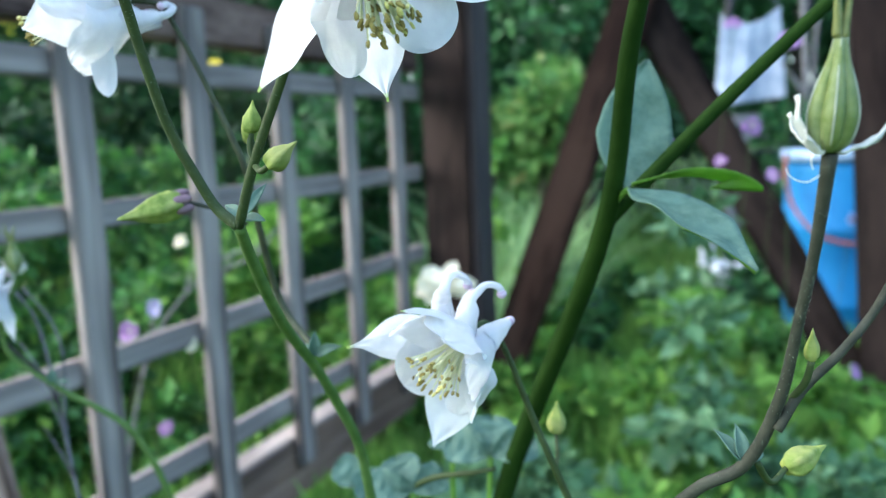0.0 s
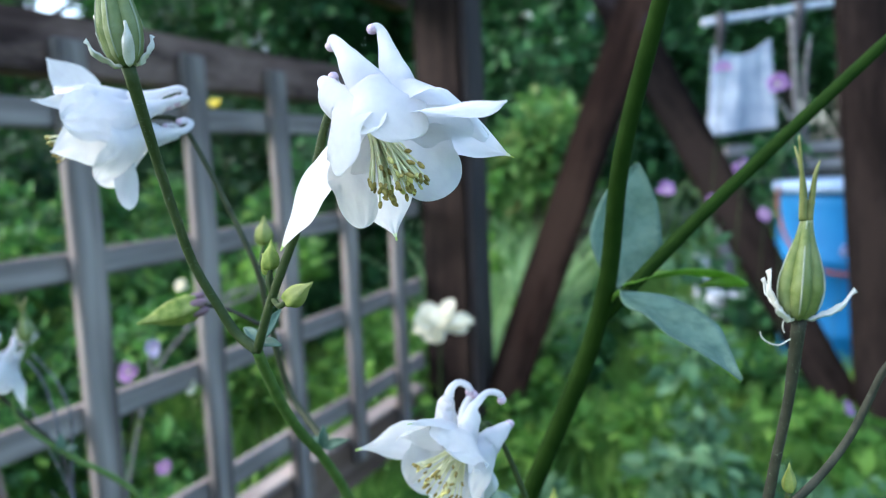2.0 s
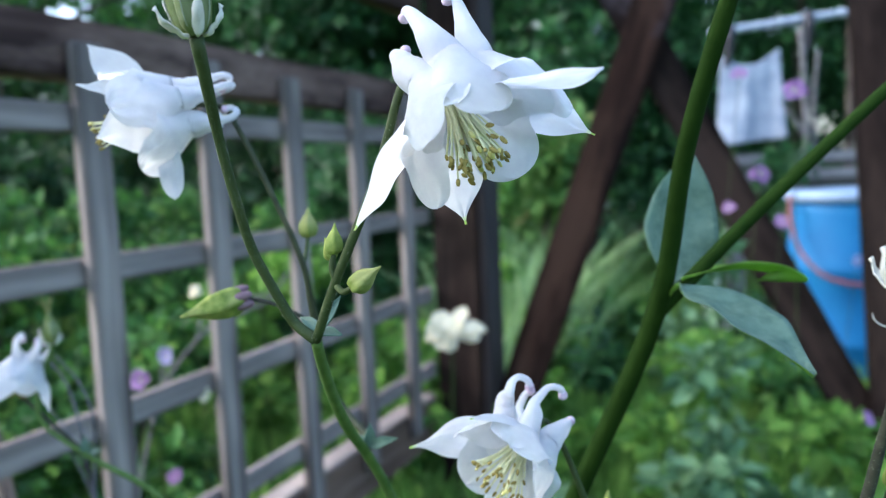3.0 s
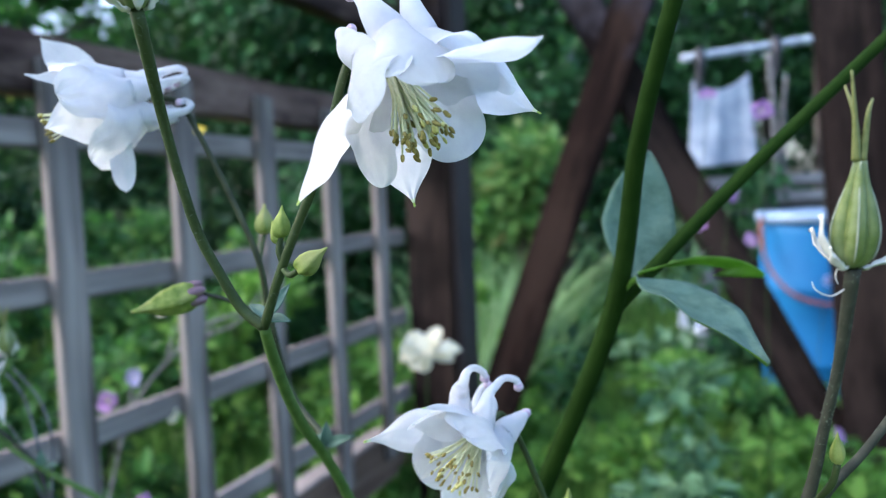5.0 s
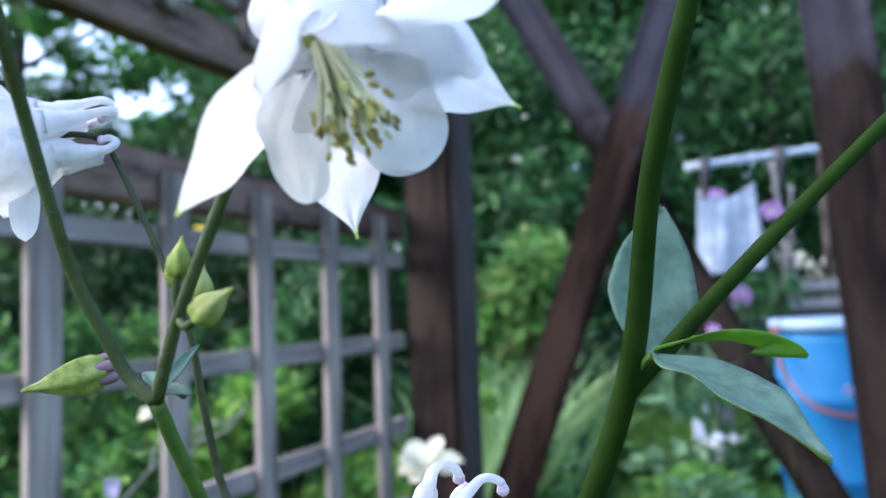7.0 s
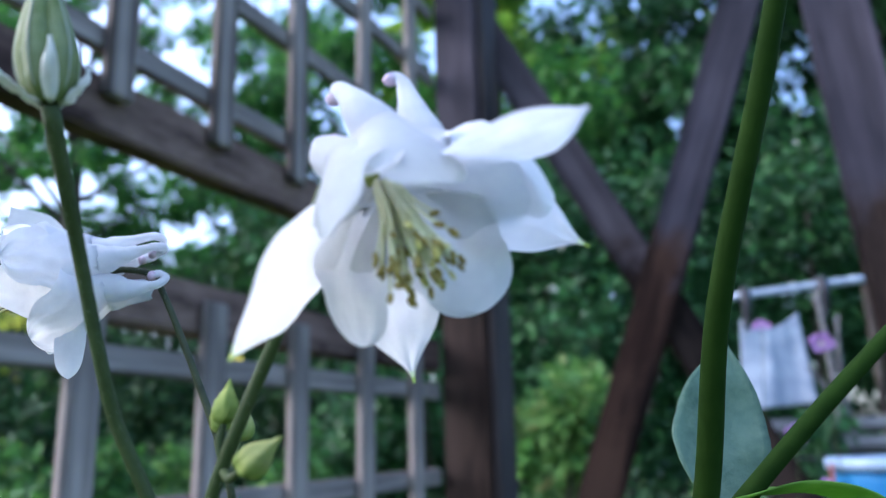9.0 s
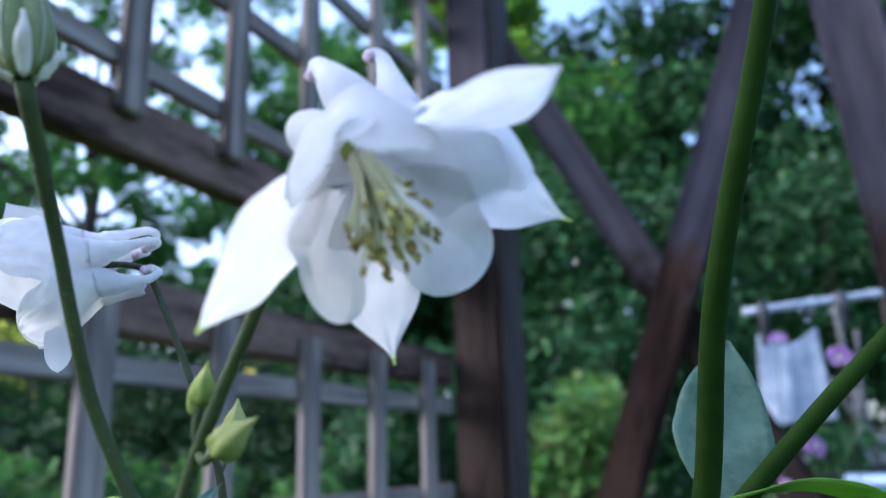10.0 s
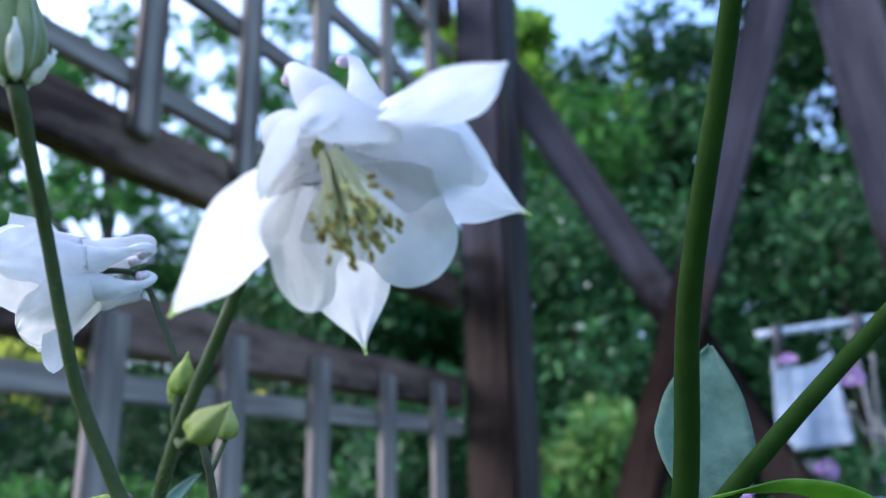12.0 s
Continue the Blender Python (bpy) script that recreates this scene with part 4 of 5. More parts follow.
# ---- broad columbine leaves low by the post ----
base_leaf = thing("columbine_plant", (0.02, 0.42, 0), "low columbine clump with bluish lobed leaves", "columbine")
plant = base_leaf
for root, az, s in (((0.0174, 0.3183, 0.6114), 85, 0.66), ((-0.0185, 0.3303, 0.5903), 110, 0.62), ((0.0007, 0.3424, 0.6038), 40, 0.55), ((-0.0432, 0.397, 0.5627), 165, 0.6)):
    root = Vector(root)
    lobes = []
    for k, (da, ln, wd) in enumerate(((0, 0.036, 0.030), (72, 0.032, 0.026), (-72, 0.032, 0.026))):
        a = radians(az + da)
        tip = root + Vector((math.cos(a) * ln * s, math.sin(a) * ln * s * 0.6, ln * s * (0.55 if da == 0 else 0.28)))
        lobes.append((root, tip, (0.1, -0.75, 0.6), wd * s, dict(cup=0.14, bow=0.05, widest=0.66, blunt=0.9, notch=0.12, ripple=0.1, n=18, cols=11)))
    compound_leaf(base_leaf, "leaf", [(0.02, 0.42, 0), (root.x * 0.6, root.y + 0.07, 0.35), root], 0.0012, lobes, "bluish-green lobed columbine leaf")
stem([(0.02, 0.42, 0), (-0.02, 0.38, 0.45), (-0.02, 0.335, 0.588), (0.0186, 0.3127, 0.6081)], [0.002, 0.0017, 0.0015, 0.0012], STEM)

# ---- columbine at the left, farther off ----
far_left = thing("columbine_plant", (-0.17, 0.50, 0), "blurred pale columbine with a white flower and pods", "columbine")
plant = far_left
stem([(-0.17, 0.50, 0), (-0.165, 0.46, 0.45), (-0.19, 0.445, 0.578), (-0.2308, 0.4362, 0.6143), (-0.256, 0.434, 0.640), (-0.2440, 0.4342, 0.6820)], [0.003, 0.0024, 0.0018, 0.0016, 0.0012, 0.0011], FRESH_STEM)
stem([(-0.2308, 0.4362, 0.6143), (-0.262, 0.435, 0.648), (-0.2850, 0.432, 0.675)], [0.0013, 0.0012, 0.001], STEM_BROWN, "flower_stalk")
seed_pod(far_left, (-0.2440, 0.4342, 0.6820), (0, -0.1, 1), 0.018, 0.0048, "small pale green seed pod", 4)
columbine_flower(far_left, (-0.2580, 0.432, 0.676), (-0.35, -0.2, -0.92),
                 [(az, 0.025, 0.025, 0.013, dict(acum=0.3, tipped=False)) for az in (20, 92, 165, 236, 308)],
                 [((az, 0.015, 0.019), 0.014, [(az, 0.0085, -0.002, 0.0020), (az, 0.010, -0.008, 0.0012), (az, 0.0082, -0.0105, 0.0011), (az, 0.0065, -0.0085, 0.0011)], {}) for az in (56, 128, 200, 272, 344)],
                 18, "drooping white columbine flower", seed=14)
bract(far_left, (-0.2308, 0.4362, 0.6143), [(-0.221, 0.434, 0.617), (-0.232, 0.437, 0.626)], width=0.006)


# ---- flowers in the bed beyond ----
def bloom(name, at, r, mat, label, category, stalk_to, seed, petals=7, eye=None, group="", tips=()):
    """A blurred garden flower on its stalk: cupped petals round an eye."""
    rng = random.Random(seed)
    ob = thing(name, stalk_to, label, category, group)
    at = Vector(at)
    lean = Vector((rng.uniform(-0.4, 0.4), -0.6, rng.uniform(0.0, 0.7)))
    fr = frame_of(lean)
    head = part("flower_head", blob(at, r * 0.22, bump_by=0.3), eye or FILAMENT, ob, m=under(ob))
    for k in range(petals):
        a = 360 / petals * k + rng.uniform(-12, 12)
        tip = at + polar(fr, a, r * rng.uniform(0.75, 1.1), r * rng.uniform(-0.2, 0.5))
        if tips:
            tip = at + Vector(tips[k])
        part("petal", leaf_sheet(at + polar(fr, a, r * 0.12, 0), tip, fr[2], r * rng.uniform(0.7, 0.95), 0.25, rng.uniform(-0.1, 0.2), 0.6, ripple=0.25, thick=r * 0.01, n=7, cols=5, blunt=0.8), mat, head, m=under(head))
    mid = (at + Vector(stalk_to)) / 2 + Vector((rng.uniform(-0.03, 0.03), 0.02, 0))
    part("stalk", tube([stalk_to, mid, at], [r * 0.07, r * 0.06, r * 0.045], 5, 7), STEM, ob, m=under(ob))
    return ob


bloom("garden_flower", (-0.003, 1.466, 0.455), 0.040, CREAM, "large cream-white flower on a tall green stalk", "flower", (0.02, 1.50, 0), 36, 10, EYE_GOLD,
      tips=((-0.052, -0.020, 0.019), (-0.054, -0.010, -0.006), (-0.037, 0.010, 0.041), (-0.030, -0.030, -0.022), (-0.009, -0.020, -0.030), (-0.009, 0.020, 0.037), (0.029, 0.010, 0.052), (0.017, -0.010, 0.039), (0.067, -0.015, 0.009), (0.054, 0.010, -0.010)))
for k, (p, r, mt, lb) in enumerate((
        ((0.4765, 1.2592, 0.9068), 0.021, PINK, "lilac-pink columbine flower on a thin stalk"),
        ((0.5628, 1.2552, 0.8776), 0.027, PINK, "lilac-pink columbine flower on a thin stalk"),
        ((0.5018, 1.2406, 0.7474), 0.024, PINK, "lilac-pink columbine flower on a thin stalk"),
        ((0.4750, 1.30, 0.690), 0.018, PINK, "lilac-pink columbine flower on a thin stalk"),
        ((0.3760, 1.2378, 0.7162), 0.023, PINK, "lilac-pink columbine flower on a thin stalk"),
        ((0.545, 1.26, 0.665), 0.018, PINK, "lilac-pink columbine flower on a thin stalk"),
        ((0.6583, 1.2040, 0.3452), 0.022, PINK, "lilac-pink columbine flower on a thin stalk"),
        ((-0.515, 1.2225, 0.455), 0.026, PINK, "lilac-pink columbine flower on a thin stalk"),
        ((-0.477, 1.235, 0.490), 0.022, BLUISH, "pale lavender columbine flower on a thin stalk"),
        ((-0.39, 1.30, 0.385), 0.02, BLUISH, "pale lavender columbine flower on a thin stalk"),
        ((-0.50, 1.30, 0.26), 0.02, PINK, "lilac-pink columbine flower on a thin stalk"),
        ((-0.36, 1.05, 0.62), 0.014, CREAM, "small cream columbine bud on a thin stalk"),
        ((-0.36, 1.05, 0.475), 0.014, CREAM, "small cream columbine bud on a thin stalk"),
        ((-0.4535, 1.6137, 0.9142), 0.021, YELLOW, "small bright yellow flower on a thin stalk"),
        ((1.1016, 2.0500, 0.4842), 0.024, BLUISH, "pale lavender columbine flower on a thin stalk"),
        ((-0.205, 1.85, 0.77), 0.018, BLOSSOM, "small round white blossom on a stalk"))):
    bloom("garden_flower", p, r * 0.72, mt, lb, "flower", (p[0] + 0.04 * math.sin(k * 2.1), p[1] + 0.05, 0), 40 + k, 6, group="columbines in the flower bed")

# ---- things on the far side of the bed ----
barrel = thing("water_barrel", (1.243, 2.33, 0), "blue plastic water barrel with a pale rim", "barrel")
prof = [(0.0, 0.165), (0.02, 0.172), (0.1, 0.178), (0.2, 0.182), (0.21, 0.187), (0.225, 0.187), (0.235, 0.182), (0.42, 0.184), (0.43, 0.189), (0.445, 0.189), (0.455, 0.184), (0.6, 0.180), (0.64, 0.178)]


def lathe(profile, seg=40):
    bm = bmesh.new()
    rings = [[bm.verts.new((r * math.cos(2 * math.pi * a / seg), r * math.sin(2 * math.pi * a / seg), z)) for a in range(seg)] for z, r in profile]
    for r0, r1 in zip(rings, rings[1:]):
        for a in range(seg):
            bm.faces.new((r0[a], r0[(a + 1) % seg], r1[(a + 1) % seg], r1[a]))
    bm.faces.new(rings[0][::-1])
    bm.faces.new(rings[-1])
    return smooth(bm)


part("barrel_body", lathe(prof), BLUE, barrel)
part("rim", lathe([(0.636, 0.176), (0.636, 0.19), (0.645, 0.194), (0.662, 0.194), (0.668, 0.188), (0.664, 0.178)]), RIM, barrel, "pale plastic rim")
hose = thing("garden_hose", (1.05, 2.20, 0.0), "thin red-brown hose hanging in a loop over the barrel", "hose")
part("hose_loop", tube([(1.035, 2.30, 0.655), (1.022, 2.265, 0.58), (1.03, 2.225, 0.50), (1.075, 2.17, 0.43), (1.16, 2.13, 0.405), (1.26, 2.13, 0.42), (1.34, 2.17, 0.46)], [0.006] * 7, 8, 10), HOSE, hose, m=under(hose))

bench = thing("plank_bench", (1.55, 2.95, 0), "old silver-grey plank bench behind the barrel", "bench")
for z, y in ((0.765, 2.90), (0.70, 2.88)):
    part("plank", board(1.0, 0.05, 0.03, 0.004, 0.002), BENCH, bench, m=under(bench, (1.10, y, z)))
part("seat_plank", board(1.0, 0.03, 0.3, 0.004, 0.002), BENCH, bench, m=under(bench, (1.10, 3.06, 0.66)))
for x in (1.16, 2.0):
    part("leg", board(0.66, 0.06, 0.05, 0.004), BENCH, bench, m=under(bench, (x, 3.05, 0)) @ UP)

rack = thing("drying_rail", (1.45, 3.37, 0), "white horizontal rail on two posts with dark clips", "rail")
part("rail_bar", tube([(1.177, 3.365, 1.314), (1.45, 3.367, 1.345), (1.85, 3.369, 1.389)], [0.017] * 3, 4, 12), PALE_METAL, rack, m=under(rack))
for x, z in ((1.252, 1.320), (1.590, 1.356)):
    part("clip", tube([(x, 3.353, z + 0.03), (x, 3.340, z - 0.02), (x - 0.004, 3.345, z - 0.09), (x - 0.012, 3.345, z - 0.15)], [0.021, 0.024, 0.018, 0.012], 4, 8), BLACK, rack, "black hanging clip", under(rack))
for x, z in ((1.80, 1.378), (1.845, 1.383)):
    part("rail_post", tube([(x, 3.40, 0), (x, 3.40, z)], [0.016, 0.014], 2, 10), BARK, rack, m=under(rack))

rows = []
for i in range(25):
    s = i / 24
    row = []
    for j in range(19):
        q = j / 18
        x = 1.217 + 0.250 * q + (-0.036 * (1 - q) + 0.008 * q) * s
        z = 1.215 + 0.025 * q - 0.385 * s - 0.055 * math.sin(math.pi * q) * (1 - s) ** 2
        y = 3.35 - 0.045 * s + 0.012 * math.sin(q * 9 + s * 2) * (0.3 + s) + 0.003 * math.sin(q * 23 + 1)
        row.append(Vector((x, y, z)))
    rows.append(row)
cloth = part("hanging_cloth", sheet(rows, 0.002), CLOTH)
tagged(cloth, "pale blue-white cloth hanging from clips on the rail", "cloth")

crate = thing("plastic_stool", (1.0, 2.70, 0), "low white plastic stool half hidden by leaves", "stool")
part("seat", board(0.32, 0.035, 0.20, 0.008), WHITE, crate, m=under(crate, (0.955, 2.74, 0.235)))
for x, y in ((0.975, 2.66), (1.255, 2.66), (0.975, 2.82), (1.255, 2.82)):
    part("leg", board(0.22, 0.035, 0.035, 0.006), WHITE, crate, m=under(crate, (x, y, 0)) @ UP)
part("back_post", board(0.15, 0.05, 0.03, 0.006), WHITE, crate, m=under(crate, (0.958, 2.75, 0.250)) @ UP)

stake = part("garden_stake", board(0.85, 0.032, 0.02, 0.003, 0.002), LATH)
stake.matrix_basis = Matrix.Translation((-0.585, 1.02, -0.03)) @ Matrix.Rotation(radians(-8), 4, "Y") @ UP
tagged(stake, "thin grey wooden stake leaning behind the trellis", "stake")


def dry_stalk(points, radius, label):
    """A thin withered stalk with two short side twigs."""
    ob = thing("dry_stalk", (points[0][0], points[0][1], 0), label, "stalk")
    part("stalk", tube(points, [radius * (1 - 0.5 * k / (len(points) - 1)) for k in range(len(points))], 6, 6), BENCH, ob, m=under(ob))
    for k in (1, 2):
        a, b_ = Vector(points[k]), Vector(points[k + 1])
        d = b_ - a
        e = a + d * 0.5 + Vector((-d.z, 0.02, abs(d.x) + 0.02)) * 0.35
        part("twig", tube([a, a.lerp(e, 0.5) + Vector((0, 0, 0.004)), e], [radius * 0.55, radius * 0.45, radius * 0.25], 4, 5), BENCH, ob, m=under(ob))


dry_stalk([(-0.62, 1.3, 0.0), (-0.517, 1.3144, 0.4085), (-0.4538, 1.327, 0.4946), (-0.3817, 1.336, 0.5557), (-0.3114, 1.3384, 0.5726)], 0.004, "thin grey withered stalk behind the trellis")
dry_stalk([(-0.45, 1.45, 0.0), (-0.4251, 1.4187, 0.4309), (-0.4111, 1.431, 0.5149), (-0.3566, 1.4346, 0.5392), (-0.3118, 1.4421, 0.5903)], 0.004, "thin grey withered stalk behind the trellis")
dry_stalk([(1.53, 3.22, 0.0), (1.52, 3.2, 0.45), (1.515, 3.2, 0.85), (1.50, 3.2, 1.12), (1.485, 3.2, 1.30)], 0.018, "thick grey withered stalk beside the hanging cloth")
dry_stalk([(1.60, 3.24, 0.0), (1.585, 3.22, 0.45), (1.56, 3.22, 0.80), (1.555, 3.22, 1.05), (1.57, 3.22, 1.20)], 0.014, "thick grey withered stalk beside the hanging cloth")
dry_stalk([(-0.2, 0.52, 0.0), (-0.2299, 0.4454, 0.5476), (-0.2384, 0.4524, 0.5959), (-0.2517, 0.4606, 0.6513), (-0.2682, 0.4637, 0.6725)], 0.0013, "thin pale withered stalk beside the columbine")
dry_stalk([(-0.21, 0.53, 0.0), (-0.239, 0.459, 0.5714), (-0.2403, 0.4672, 0.6275), (-0.2483, 0.4703, 0.6488), (-0.2634, 0.473, 0.6669)], 0.0011, "thin pale withered stalk beside the columbine")


# ---- shrubs, herbs and grass ----
def shrub(name, at, size, count, leaf, mat, label, seed, category="shrub", stems=5, lumps=14, flat=0.5, blossom=0, group=""):
    """A bush: a few woody stems and an uneven crown of small leaves gathered in lumps."""
    rng = np.random.default_rng(seed)
    ob = thing(name, (at[0], at[1], 0), label, category, group)
    sx, sy, h = size
    clumps = []
    for k in range(lumps):
        a, q = rng.uniform(0, 6.283), math.sqrt(rng.random())
        z = h * (0.12 + 0.86 * rng.random())
        fall = 1 - 0.35 * (z / h) ** 2
        clumps.append(((sx * q * math.cos(a) * fall, sy * q * math.sin(a) * fall, z), rng.uniform(0.16, 0.30) * min(sx * 2, h), rng.uniform(0.6, 0.95)))
    v, f = leaf_cloud(rng, clumps, count, leaf, flat)
    v[:, 2] = np.abs(v[:, 2]) + 0.004
    from_arrays("crown", v, f, mat, ob)
    for k in range(stems):
        c = clumps[k % len(clumps)][0]
        r = 0.012 * h
        part("stem", tube([(0.05 * c[0], 0.05 * c[1], -0.02), (0.4 * c[0], 0.4 * c[1], 0.45 * c[2]), c], [r, r * 0.7, r * 0.3], 4, 6), BARK, ob)
    if blossom:
        v, f = leaf_cloud(rng, [(c[0], c[1] * 1.05, c[2]) for c in clumps], blossom, leaf * 0.75, 1.2)
        from_arrays("blossom", v, f, BLOSSOM, ob)
    return ob


# behind the trellis
shrub("garden_shrub", (-1.35, 2.0), (0.62, 0.5, 0.68), 11000, 0.038, BUSH, "dense green shrub behind the trellis", 101)
shrub("garden_shrub", (-0.75, 2.6), (0.55, 0.5, 0.70), 11000, 0.036, BUSH, "dense green shrub behind the trellis", 102)
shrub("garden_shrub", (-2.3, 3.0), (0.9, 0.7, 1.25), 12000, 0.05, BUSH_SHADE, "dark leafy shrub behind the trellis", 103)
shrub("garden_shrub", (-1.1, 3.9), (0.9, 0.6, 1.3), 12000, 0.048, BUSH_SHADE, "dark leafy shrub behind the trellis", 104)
shrub("garden_shrub", (-0.1, 3.3), (0.55, 0.5, 1.25), 6500, 0.055, BUSH_DARK, "dark leafy shrub dotted with white blossom", 105, blossom=10)
shrub("leafy_herb", (-0.35, 1.95), (0.30, 0.25, 0.55), 4200, 0.042, BUSH_LIT, "fresh green leafy herb by the trellis", 106, "herb", 3, 9)
shrub("leafy_herb", (-0.75, 1.6), (0.32, 0.25, 0.42), 4200, 0.036, BUSH, "green leafy herb behind the trellis", 107, "herb", 3, 9)
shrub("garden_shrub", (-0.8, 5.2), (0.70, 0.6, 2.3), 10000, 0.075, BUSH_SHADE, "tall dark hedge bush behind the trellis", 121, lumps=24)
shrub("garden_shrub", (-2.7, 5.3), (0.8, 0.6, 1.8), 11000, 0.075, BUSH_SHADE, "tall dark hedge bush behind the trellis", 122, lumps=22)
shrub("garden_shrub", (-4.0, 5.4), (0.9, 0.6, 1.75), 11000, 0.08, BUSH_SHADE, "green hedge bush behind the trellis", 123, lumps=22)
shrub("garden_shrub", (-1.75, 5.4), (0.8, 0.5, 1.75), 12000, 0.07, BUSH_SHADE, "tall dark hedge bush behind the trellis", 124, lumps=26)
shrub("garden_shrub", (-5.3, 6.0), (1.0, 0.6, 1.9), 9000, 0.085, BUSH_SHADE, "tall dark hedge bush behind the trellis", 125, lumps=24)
shrub("garden_shrub", (-2.45, 3.9), (0.50, 0.3, 1.6), 1500, 0.05, BUSH_YELLOW, "loose yellow-green shrub with the light painted into its leaves", 126, lumps=9)
# beyond the timber frame
shrub("garden_shrub", (0.33, 3.0), (0.30, 0.3, 1.0), 3200, 0.06, BUSH_GOLD, "yellow-green shrub tinged with rust", 111)
shrub("garden_shrub", (0.75, 4.4), (0.85, 0.7, 2.3), 9500, 0.075, BUSH_DARK, "tall dark shrub dotted with white blossom", 112, blossom=70, lumps=22)
shrub("garden_shrub", (2.1, 4.7), (1.0, 0.7, 2.5), 9500, 0.075, BUSH_DARK, "tall dark shrub dotted with white blossom", 113, blossom=70, lumps=24)
shrub("garden_shrub", (3.3, 4.2), (0.9, 0.7, 2.3), 7000, 0.075, BUSH_DARK, "tall dark shrub at the garden's edge", 114, lumps=20)
shrub("garden_shrub", (-0.45, 4.8), (0.8, 0.6, 2.0), 8000, 0.07, BUSH_DARK, "tall dark shrub dotted with white blossom", 115, blossom=24, lumps=20)
for k, (x, y, sx, h, lf, n, mt, lb) in enumerate((
        (0.22, 1.66, 0.14, 0.24, 0.045, 600, BUSH_LIT, "fresh green broad-leaved herb in the bed"), (0.62, 1.75, 0.17, 0.13, 0.036, 800, BUSH_BLUE, "bluish-green leafy herb in the bed"),
        (0.50, 1.30, 0.16, 0.18, 0.036, 900, BUSH_LIT, "fresh green low herb in the bed"), (0.90, 2.05, 0.18, 0.18, 0.05, 650, BUSH, "green leafy herb in the bed"),
        (0.14, 1.20, 0.15, 0.22, 0.042, 800, BUSH_BLUE, "bluish-green leafy herb in the bed"), (0.78, 1.45, 0.18, 0.26, 0.048, 700, BUSH_LIT, "fresh green broad-leaved herb in the bed"),
        (0.48, 1.28, 0.11, 0.72, 0.045, 420, BUSH_BLUE, "tall bluish columbine foliage under pink flowers"), (1.22, 2.50, 0.22, 0.5, 0.07, 700, BUSH_DARK, "dark leafy herb in the bed"),
        (1.25, 1.7, 0.25, 0.35, 0.07, 600, BUSH_BLUE, "bluish-green leafy herb in the bed"), (0.16, 2.25, 0.14, 0.72, 0.06, 700, BUSH_LIT, "tall green herb beyond the braces"),
        (0.32, 0.95, 0.13, 0.17, 0.034, 800, BUSH_LIT, "fresh green low herb in the bed"), (0.02, 1.0, 0.14, 0.2, 0.042, 700, BUSH_BLUE, "bluish-green leafy herb in the bed"),
        (1.12, 2.62, 0.12, 0.84, 0.05, 700, BUSH_DARK, "dark leafy herb in front of the bench"),
        (0.42, 2.05, 0.05, 0.45, 0.05, 160, BUSH_DARK, "single dark upright herb in the lawn"),
        (0.34, 1.20, 0.15, 0.20, 0.045, 500, BUSH_LIT, "fresh green broad-leaved herb in the bed"), (0.62, 1.16, 0.16, 0.24, 0.030, 850, BUSH_BLUE, "bluish-green leafy herb in the bed"),
        (0.22, 0.86, 0.13, 0.22, 0.030, 850, BUSH_BLUE, "bluish-green leafy herb in the bed"), (0.45, 0.98, 0.14, 0.24, 0.030, 850, BUSH, "green leafy herb in the bed"),
        (0.70, 1.92, 0.18, 0.30, 0.050, 600, BUSH_LIT, "fresh green broad-leaved herb in the bed"),
        (0.40, 1.52, 0.13, 0.22, 0.045, 500, BUSH_LIT, "fresh green broad-leaved herb in the bed"),
        (0.30, 2.55, 0.16, 0.22, 0.050, 420, BUSH_LIT, "low fresh green herb in the lawn"), (0.58, 2.75, 0.16, 0.28, 0.050, 420, BUSH, "green leafy herb in the lawn"),
        (0.16, 1.92, 0.12, 0.26, 0.050, 380, BUSH_LIT, "low fresh green herb in the lawn"), (0.45, 3.15, 0.18, 0.34, 0.055, 480, BUSH_GOLD, "yellowing herb in the lawn"),
        (0.78, 2.45, 0.14, 0.26, 0.045, 420, BUSH_BLUE, "bluish-green leafy herb in the lawn"))):
    shrub("leafy_herb", (x, y), (sx, sx, h), n, lf, mt, lb, 130 + k, "herb", 3, 8)


def tall_grass(at, count, height, spread, label, seed):
    """A clump of long arching blades."""
    rng = np.random.default_rng(seed)
    a, q = rng.uniform(0, 6.283, count), np.sqrt(rng.random(count)) * spread
    root = np.stack([q * np.cos(a), q * np.sin(a), np.full(count, -0.01)], 1)
    h = height * rng.uniform(0.55, 1.05, count)
    arch = rng.normal(0, 0.28, (count, 2)) * h[:, None]
    turn = rng.uniform(0, 3.14, count)
    side = np.stack([np.cos(turn), np.sin(turn), np.zeros(count)], 1) * rng.uniform(0.004, 0.010, count)[:, None]
    rings = []
    for s in (0.0, 0.3, 0.6, 0.85, 1.0):
        c = root + np.stack([arch[:, 0] * s ** 2, arch[:, 1] * s ** 2, h * (s - 0.18 * s ** 3)], 1)
        w = side * (0.75 + 0.5 * s) * (1 - s ** 3)
        rings += [c - w, c + w + 1e-5]
    v = np.stack(rings, 1).reshape(-1, 3)
    bs = np.arange(count)[:, None] * 10
    f = np.concatenate([bs + [k, k + 1, k + 3, k + 2] for k in (0, 2, 4, 6)], 1).reshape(-1, 4)
    ob = thing("grass_tuft", (at[0], at[1], 0), label, "grass", "tufts of tall grass")
    from_arrays("foliage", v, f, GRASS_PALE, ob)
    return ob


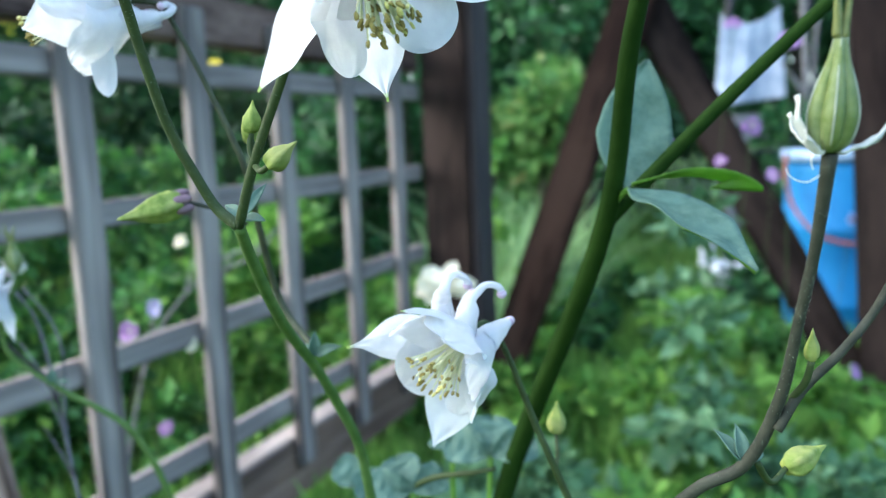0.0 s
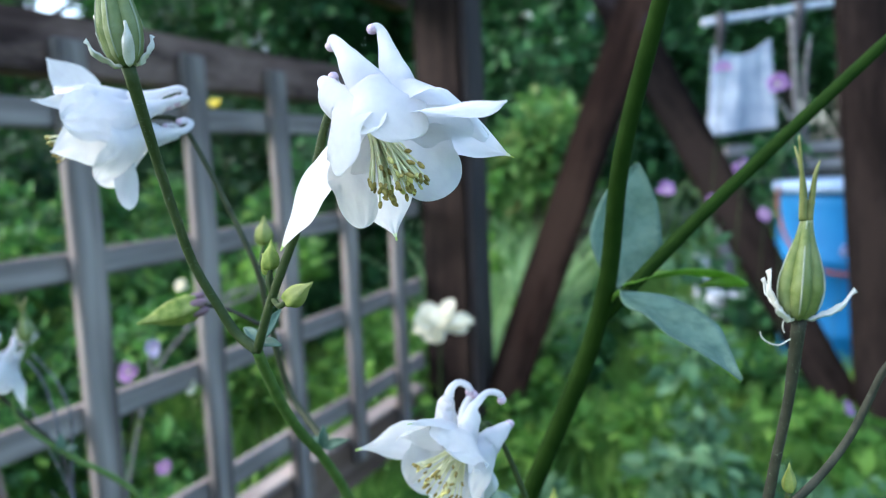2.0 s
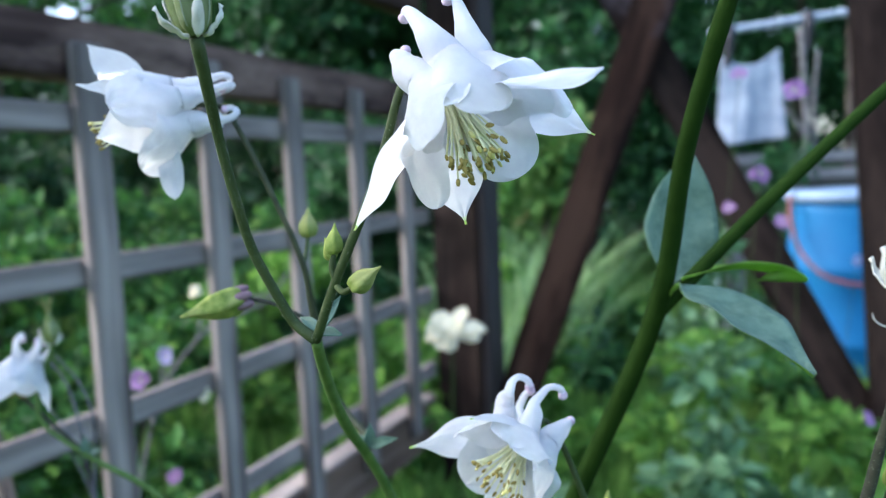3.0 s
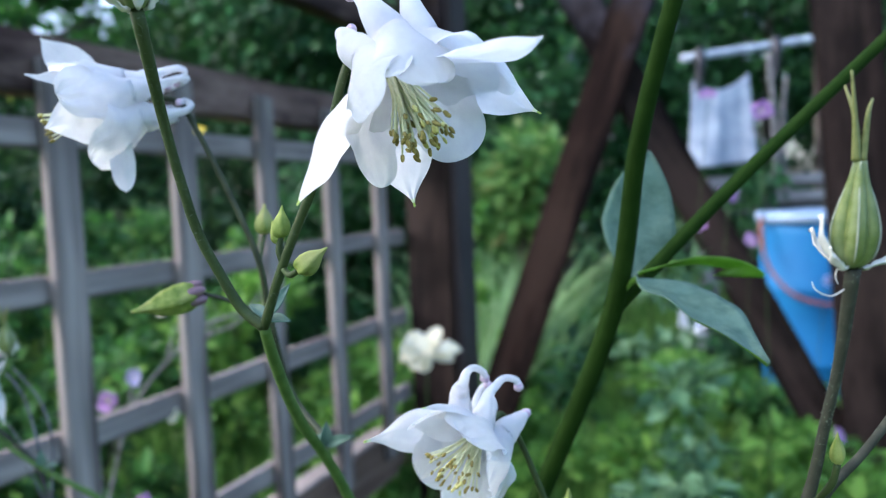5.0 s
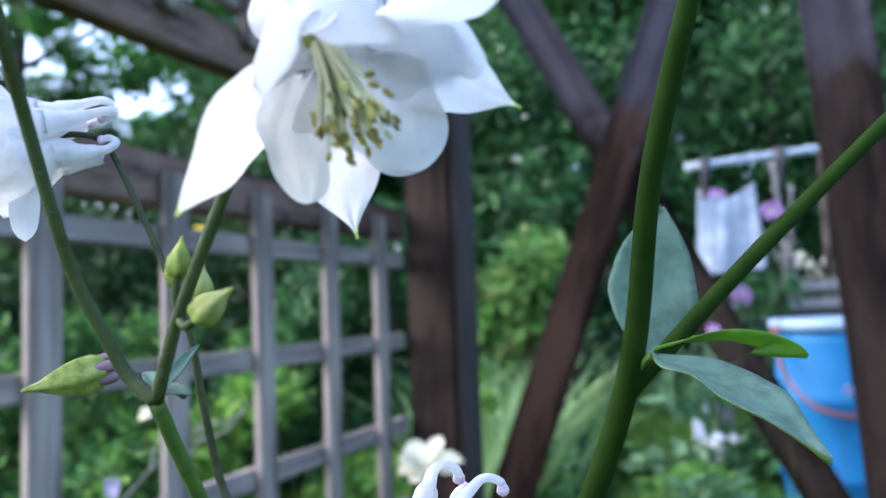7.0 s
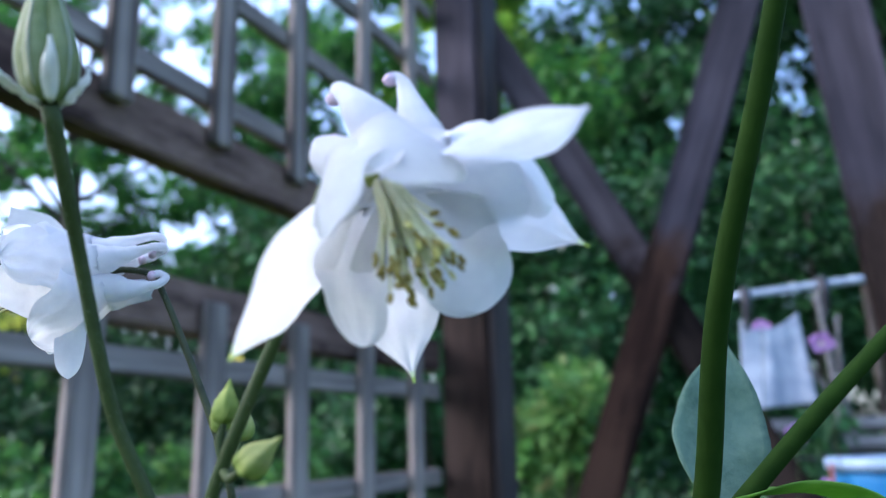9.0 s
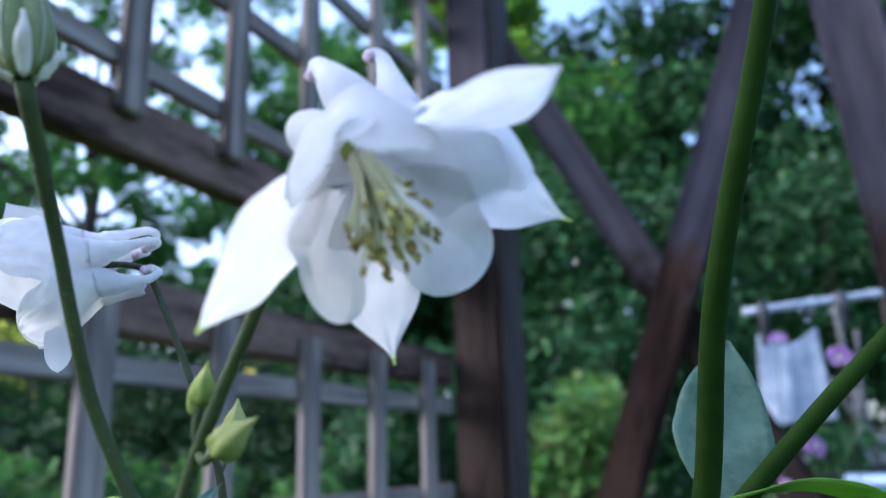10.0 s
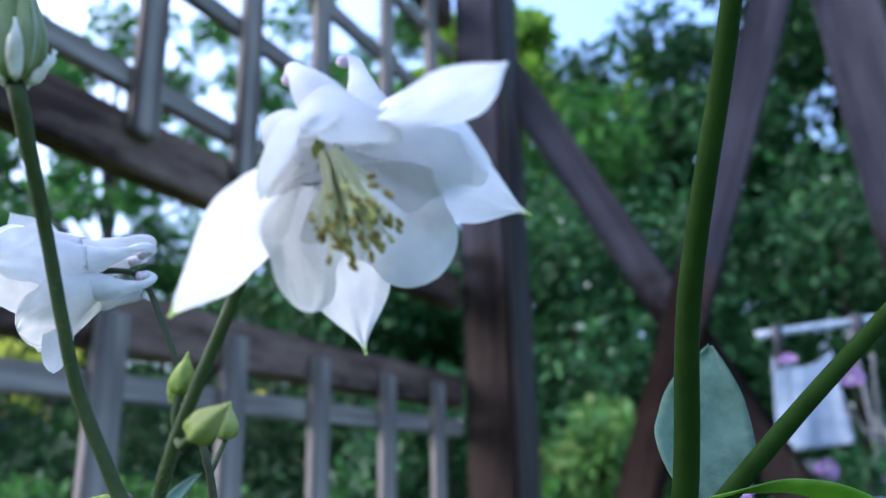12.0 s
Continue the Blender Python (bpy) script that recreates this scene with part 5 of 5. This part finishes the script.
for k, (x, y, c, h, w) in enumerate(((0.13, 2.05, 80, 0.55, 0.09), (0.27, 2.35, 120, 0.68, 0.13), (0.36, 2.75, 150, 0.74, 0.16), (0.10, 2.75, 120, 0.70, 0.14))):
    tall_grass((x, y), c, h, w, "tuft of tall pale green grass beyond the braces", 300 + k)

rng = np.random.default_rng(77)
n = 90000
px = rng.normal(0.1, 2.4, n)
py = rng.normal(2.0, 2.3, n)
px[: n // 2] = rng.normal(0.7, 0.7, n // 2)
py[: n // 2] = 0.6 + rng.random(n // 2) ** 1.1 * 4.2
hgt = rng.uniform(0.05, 0.16, n) * (0.7 + 0.6 * np.sin(px * 3 + py * 2) ** 2)
ang = rng.uniform(0, 6.283, n)
wd = rng.uniform(0.002, 0.005, n)
bx, by = rng.normal(0, 0.03, n), rng.normal(0, 0.03, n)
z0 = np.full(n, -0.01)
v = np.stack([np.stack([px - wd * np.cos(ang), py - wd * np.sin(ang), z0], 1), np.stack([px + wd * np.cos(ang), py + wd * np.sin(ang), z0], 1),
              np.stack([px + bx * 0.4, py + by * 0.4, hgt * 0.6], 1), np.stack([px + bx, py + by, hgt], 1)], 1).reshape(-1, 3)
bs = np.arange(n)[:, None] * 4
f = np.concatenate([bs + [0, 1, 2], bs + [1, 3, 2]], 1).reshape(-1, 3)
tagged(from_arrays("grass", v, f, GRASS), "long fresh green grass among the plants", "grass", kind="stuff")


# ---- trees ----
def tree(at, height, spread, count, leaf, mat, label, seed, low=0.25, lumps=34, trunk=0.12, fill=0.17):
    """A tapered trunk, limbs and a loose crown of leaves in lumps with gaps between them."""
    rng = np.random.default_rng(seed)
    ob = thing("tree", (at[0], at[1], 0), label, "tree")
    lean = Vector((rng.uniform(-0.3, 0.3), rng.uniform(-0.2, 0.2), 0))
    top = lean + Vector((0, 0, height * 0.9))
    part("trunk", tube([(0, 0, -0.1), lean * 0.4 + Vector((0, 0, height * 0.3)), lean * 0.8 + Vector((0, 0, height * 0.6)), top], [trunk, trunk * 0.8, trunk * 0.5, trunk * 0.15], 6, 10), BARK, ob)
    clumps = []
    for k in range(lumps):
        a, q = rng.uniform(0, 6.283), rng.uniform(0.15, 1.0)
        z = height * rng.uniform(low, 1.0)
        wide = spread * math.sin(math.pi * min(0.95, max(0.12, (z / height - low * 0.6) / (1.15 - low * 0.6)))) ** 0.6
        clumps.append(((lean.x + wide * q * math.cos(a), lean.y + wide * q * math.sin(a), z), rng.uniform(0.6, 1.2) * fill * spread, rng.uniform(0.55, 0.9)))
    for c in clumps[::3]:
        s = Vector((lean.x * 0.7, lean.y * 0.7, c[0][2] * 0.72))
        part("limb", tube([s, s.lerp(Vector(c[0]), 0.5) + Vector((0, 0, 0.1)), c[0]], [trunk * 0.28, trunk * 0.18, trunk * 0.06], 4, 6), BARK, ob)
    v, f = leaf_cloud(rng, clumps, count, leaf, 0.7)
    from_arrays("crown", v, f, mat, ob)
    return ob


tree((-3.6, 6.5), 5.2, 1.9, 13500, 0.09, TREE_LEAF, "leafy garden tree with sky through its crown", 201, 0.16, 75, fill=0.12)
tree((-0.8, 7.2), 5.6, 1.8, 12000, 0.10, TREE_LEAF, "leafy garden tree with sky through its crown", 202, 0.2, 40)
tree((-6.0, 8.5), 6.5, 2.4, 13500, 0.11, TREE_LEAF, "leafy garden tree with sky through its crown", 203, 0.14, 75, fill=0.12)
tree((0.6, 7.4), 4.0, 2.0, 13000, 0.13, TREE_LEAF, "dense leafy tree behind the shrubs", 204, 0.12, 60, fill=0.24)
tree((4.3, 7.8), 7.2, 2.0, 24000, 0.14, BUSH_DARK, "dense dark tree behind the shrubs", 205, 0.12, 64, fill=0.25)
tree((5.8, 7.2), 6.5, 2.3, 12000, 0.16, BUSH_DARK, "dense dark tree behind the shrubs", 206, 0.12, 50, fill=0.24)
tree((-2.9, 10.5), 7.5, 2.6, 10000, 0.12, TREE_LEAF, "tall leafy tree far behind the garden", 207, 0.15, 75, fill=0.12)
tree((0.25, 11.0), 7.9, 1.7, 11000, 0.2, TREE_LIT, "tall yellow-green tree far behind the garden, sunlight painted into its leaves", 208, 0.15, 60, fill=0.22)
tree((-9, 12), 8, 3.0, 9000, 0.2, TREE_LEAF, "tall leafy tree far behind the garden", 209, 0.12, 46)
tree((8.5, 11), 8, 3.0, 9000, 0.2, BUSH_DARK, "tall leafy tree far behind the garden", 210, 0.12, 46)
tree((3.9, 9.6), 8.0, 1.4, 16000, 0.15, BUSH_DARK, "dense dark tree behind the shrubs", 211, 0.05, 70, fill=0.24)
tree((2.3, 8.6), 5.5, 1.7, 24000, 0.13, BUSH_DARK, "dense dark tree behind the shrubs", 212, 0.08, 80, fill=0.26)
tree((1.75, 11.2), 6.8, 1.6, 9000, 0.18, TREE_LIT, "tall yellow-green tree far behind the garden, sunlight painted into its leaves", 213, 0.3, 46, fill=0.2)
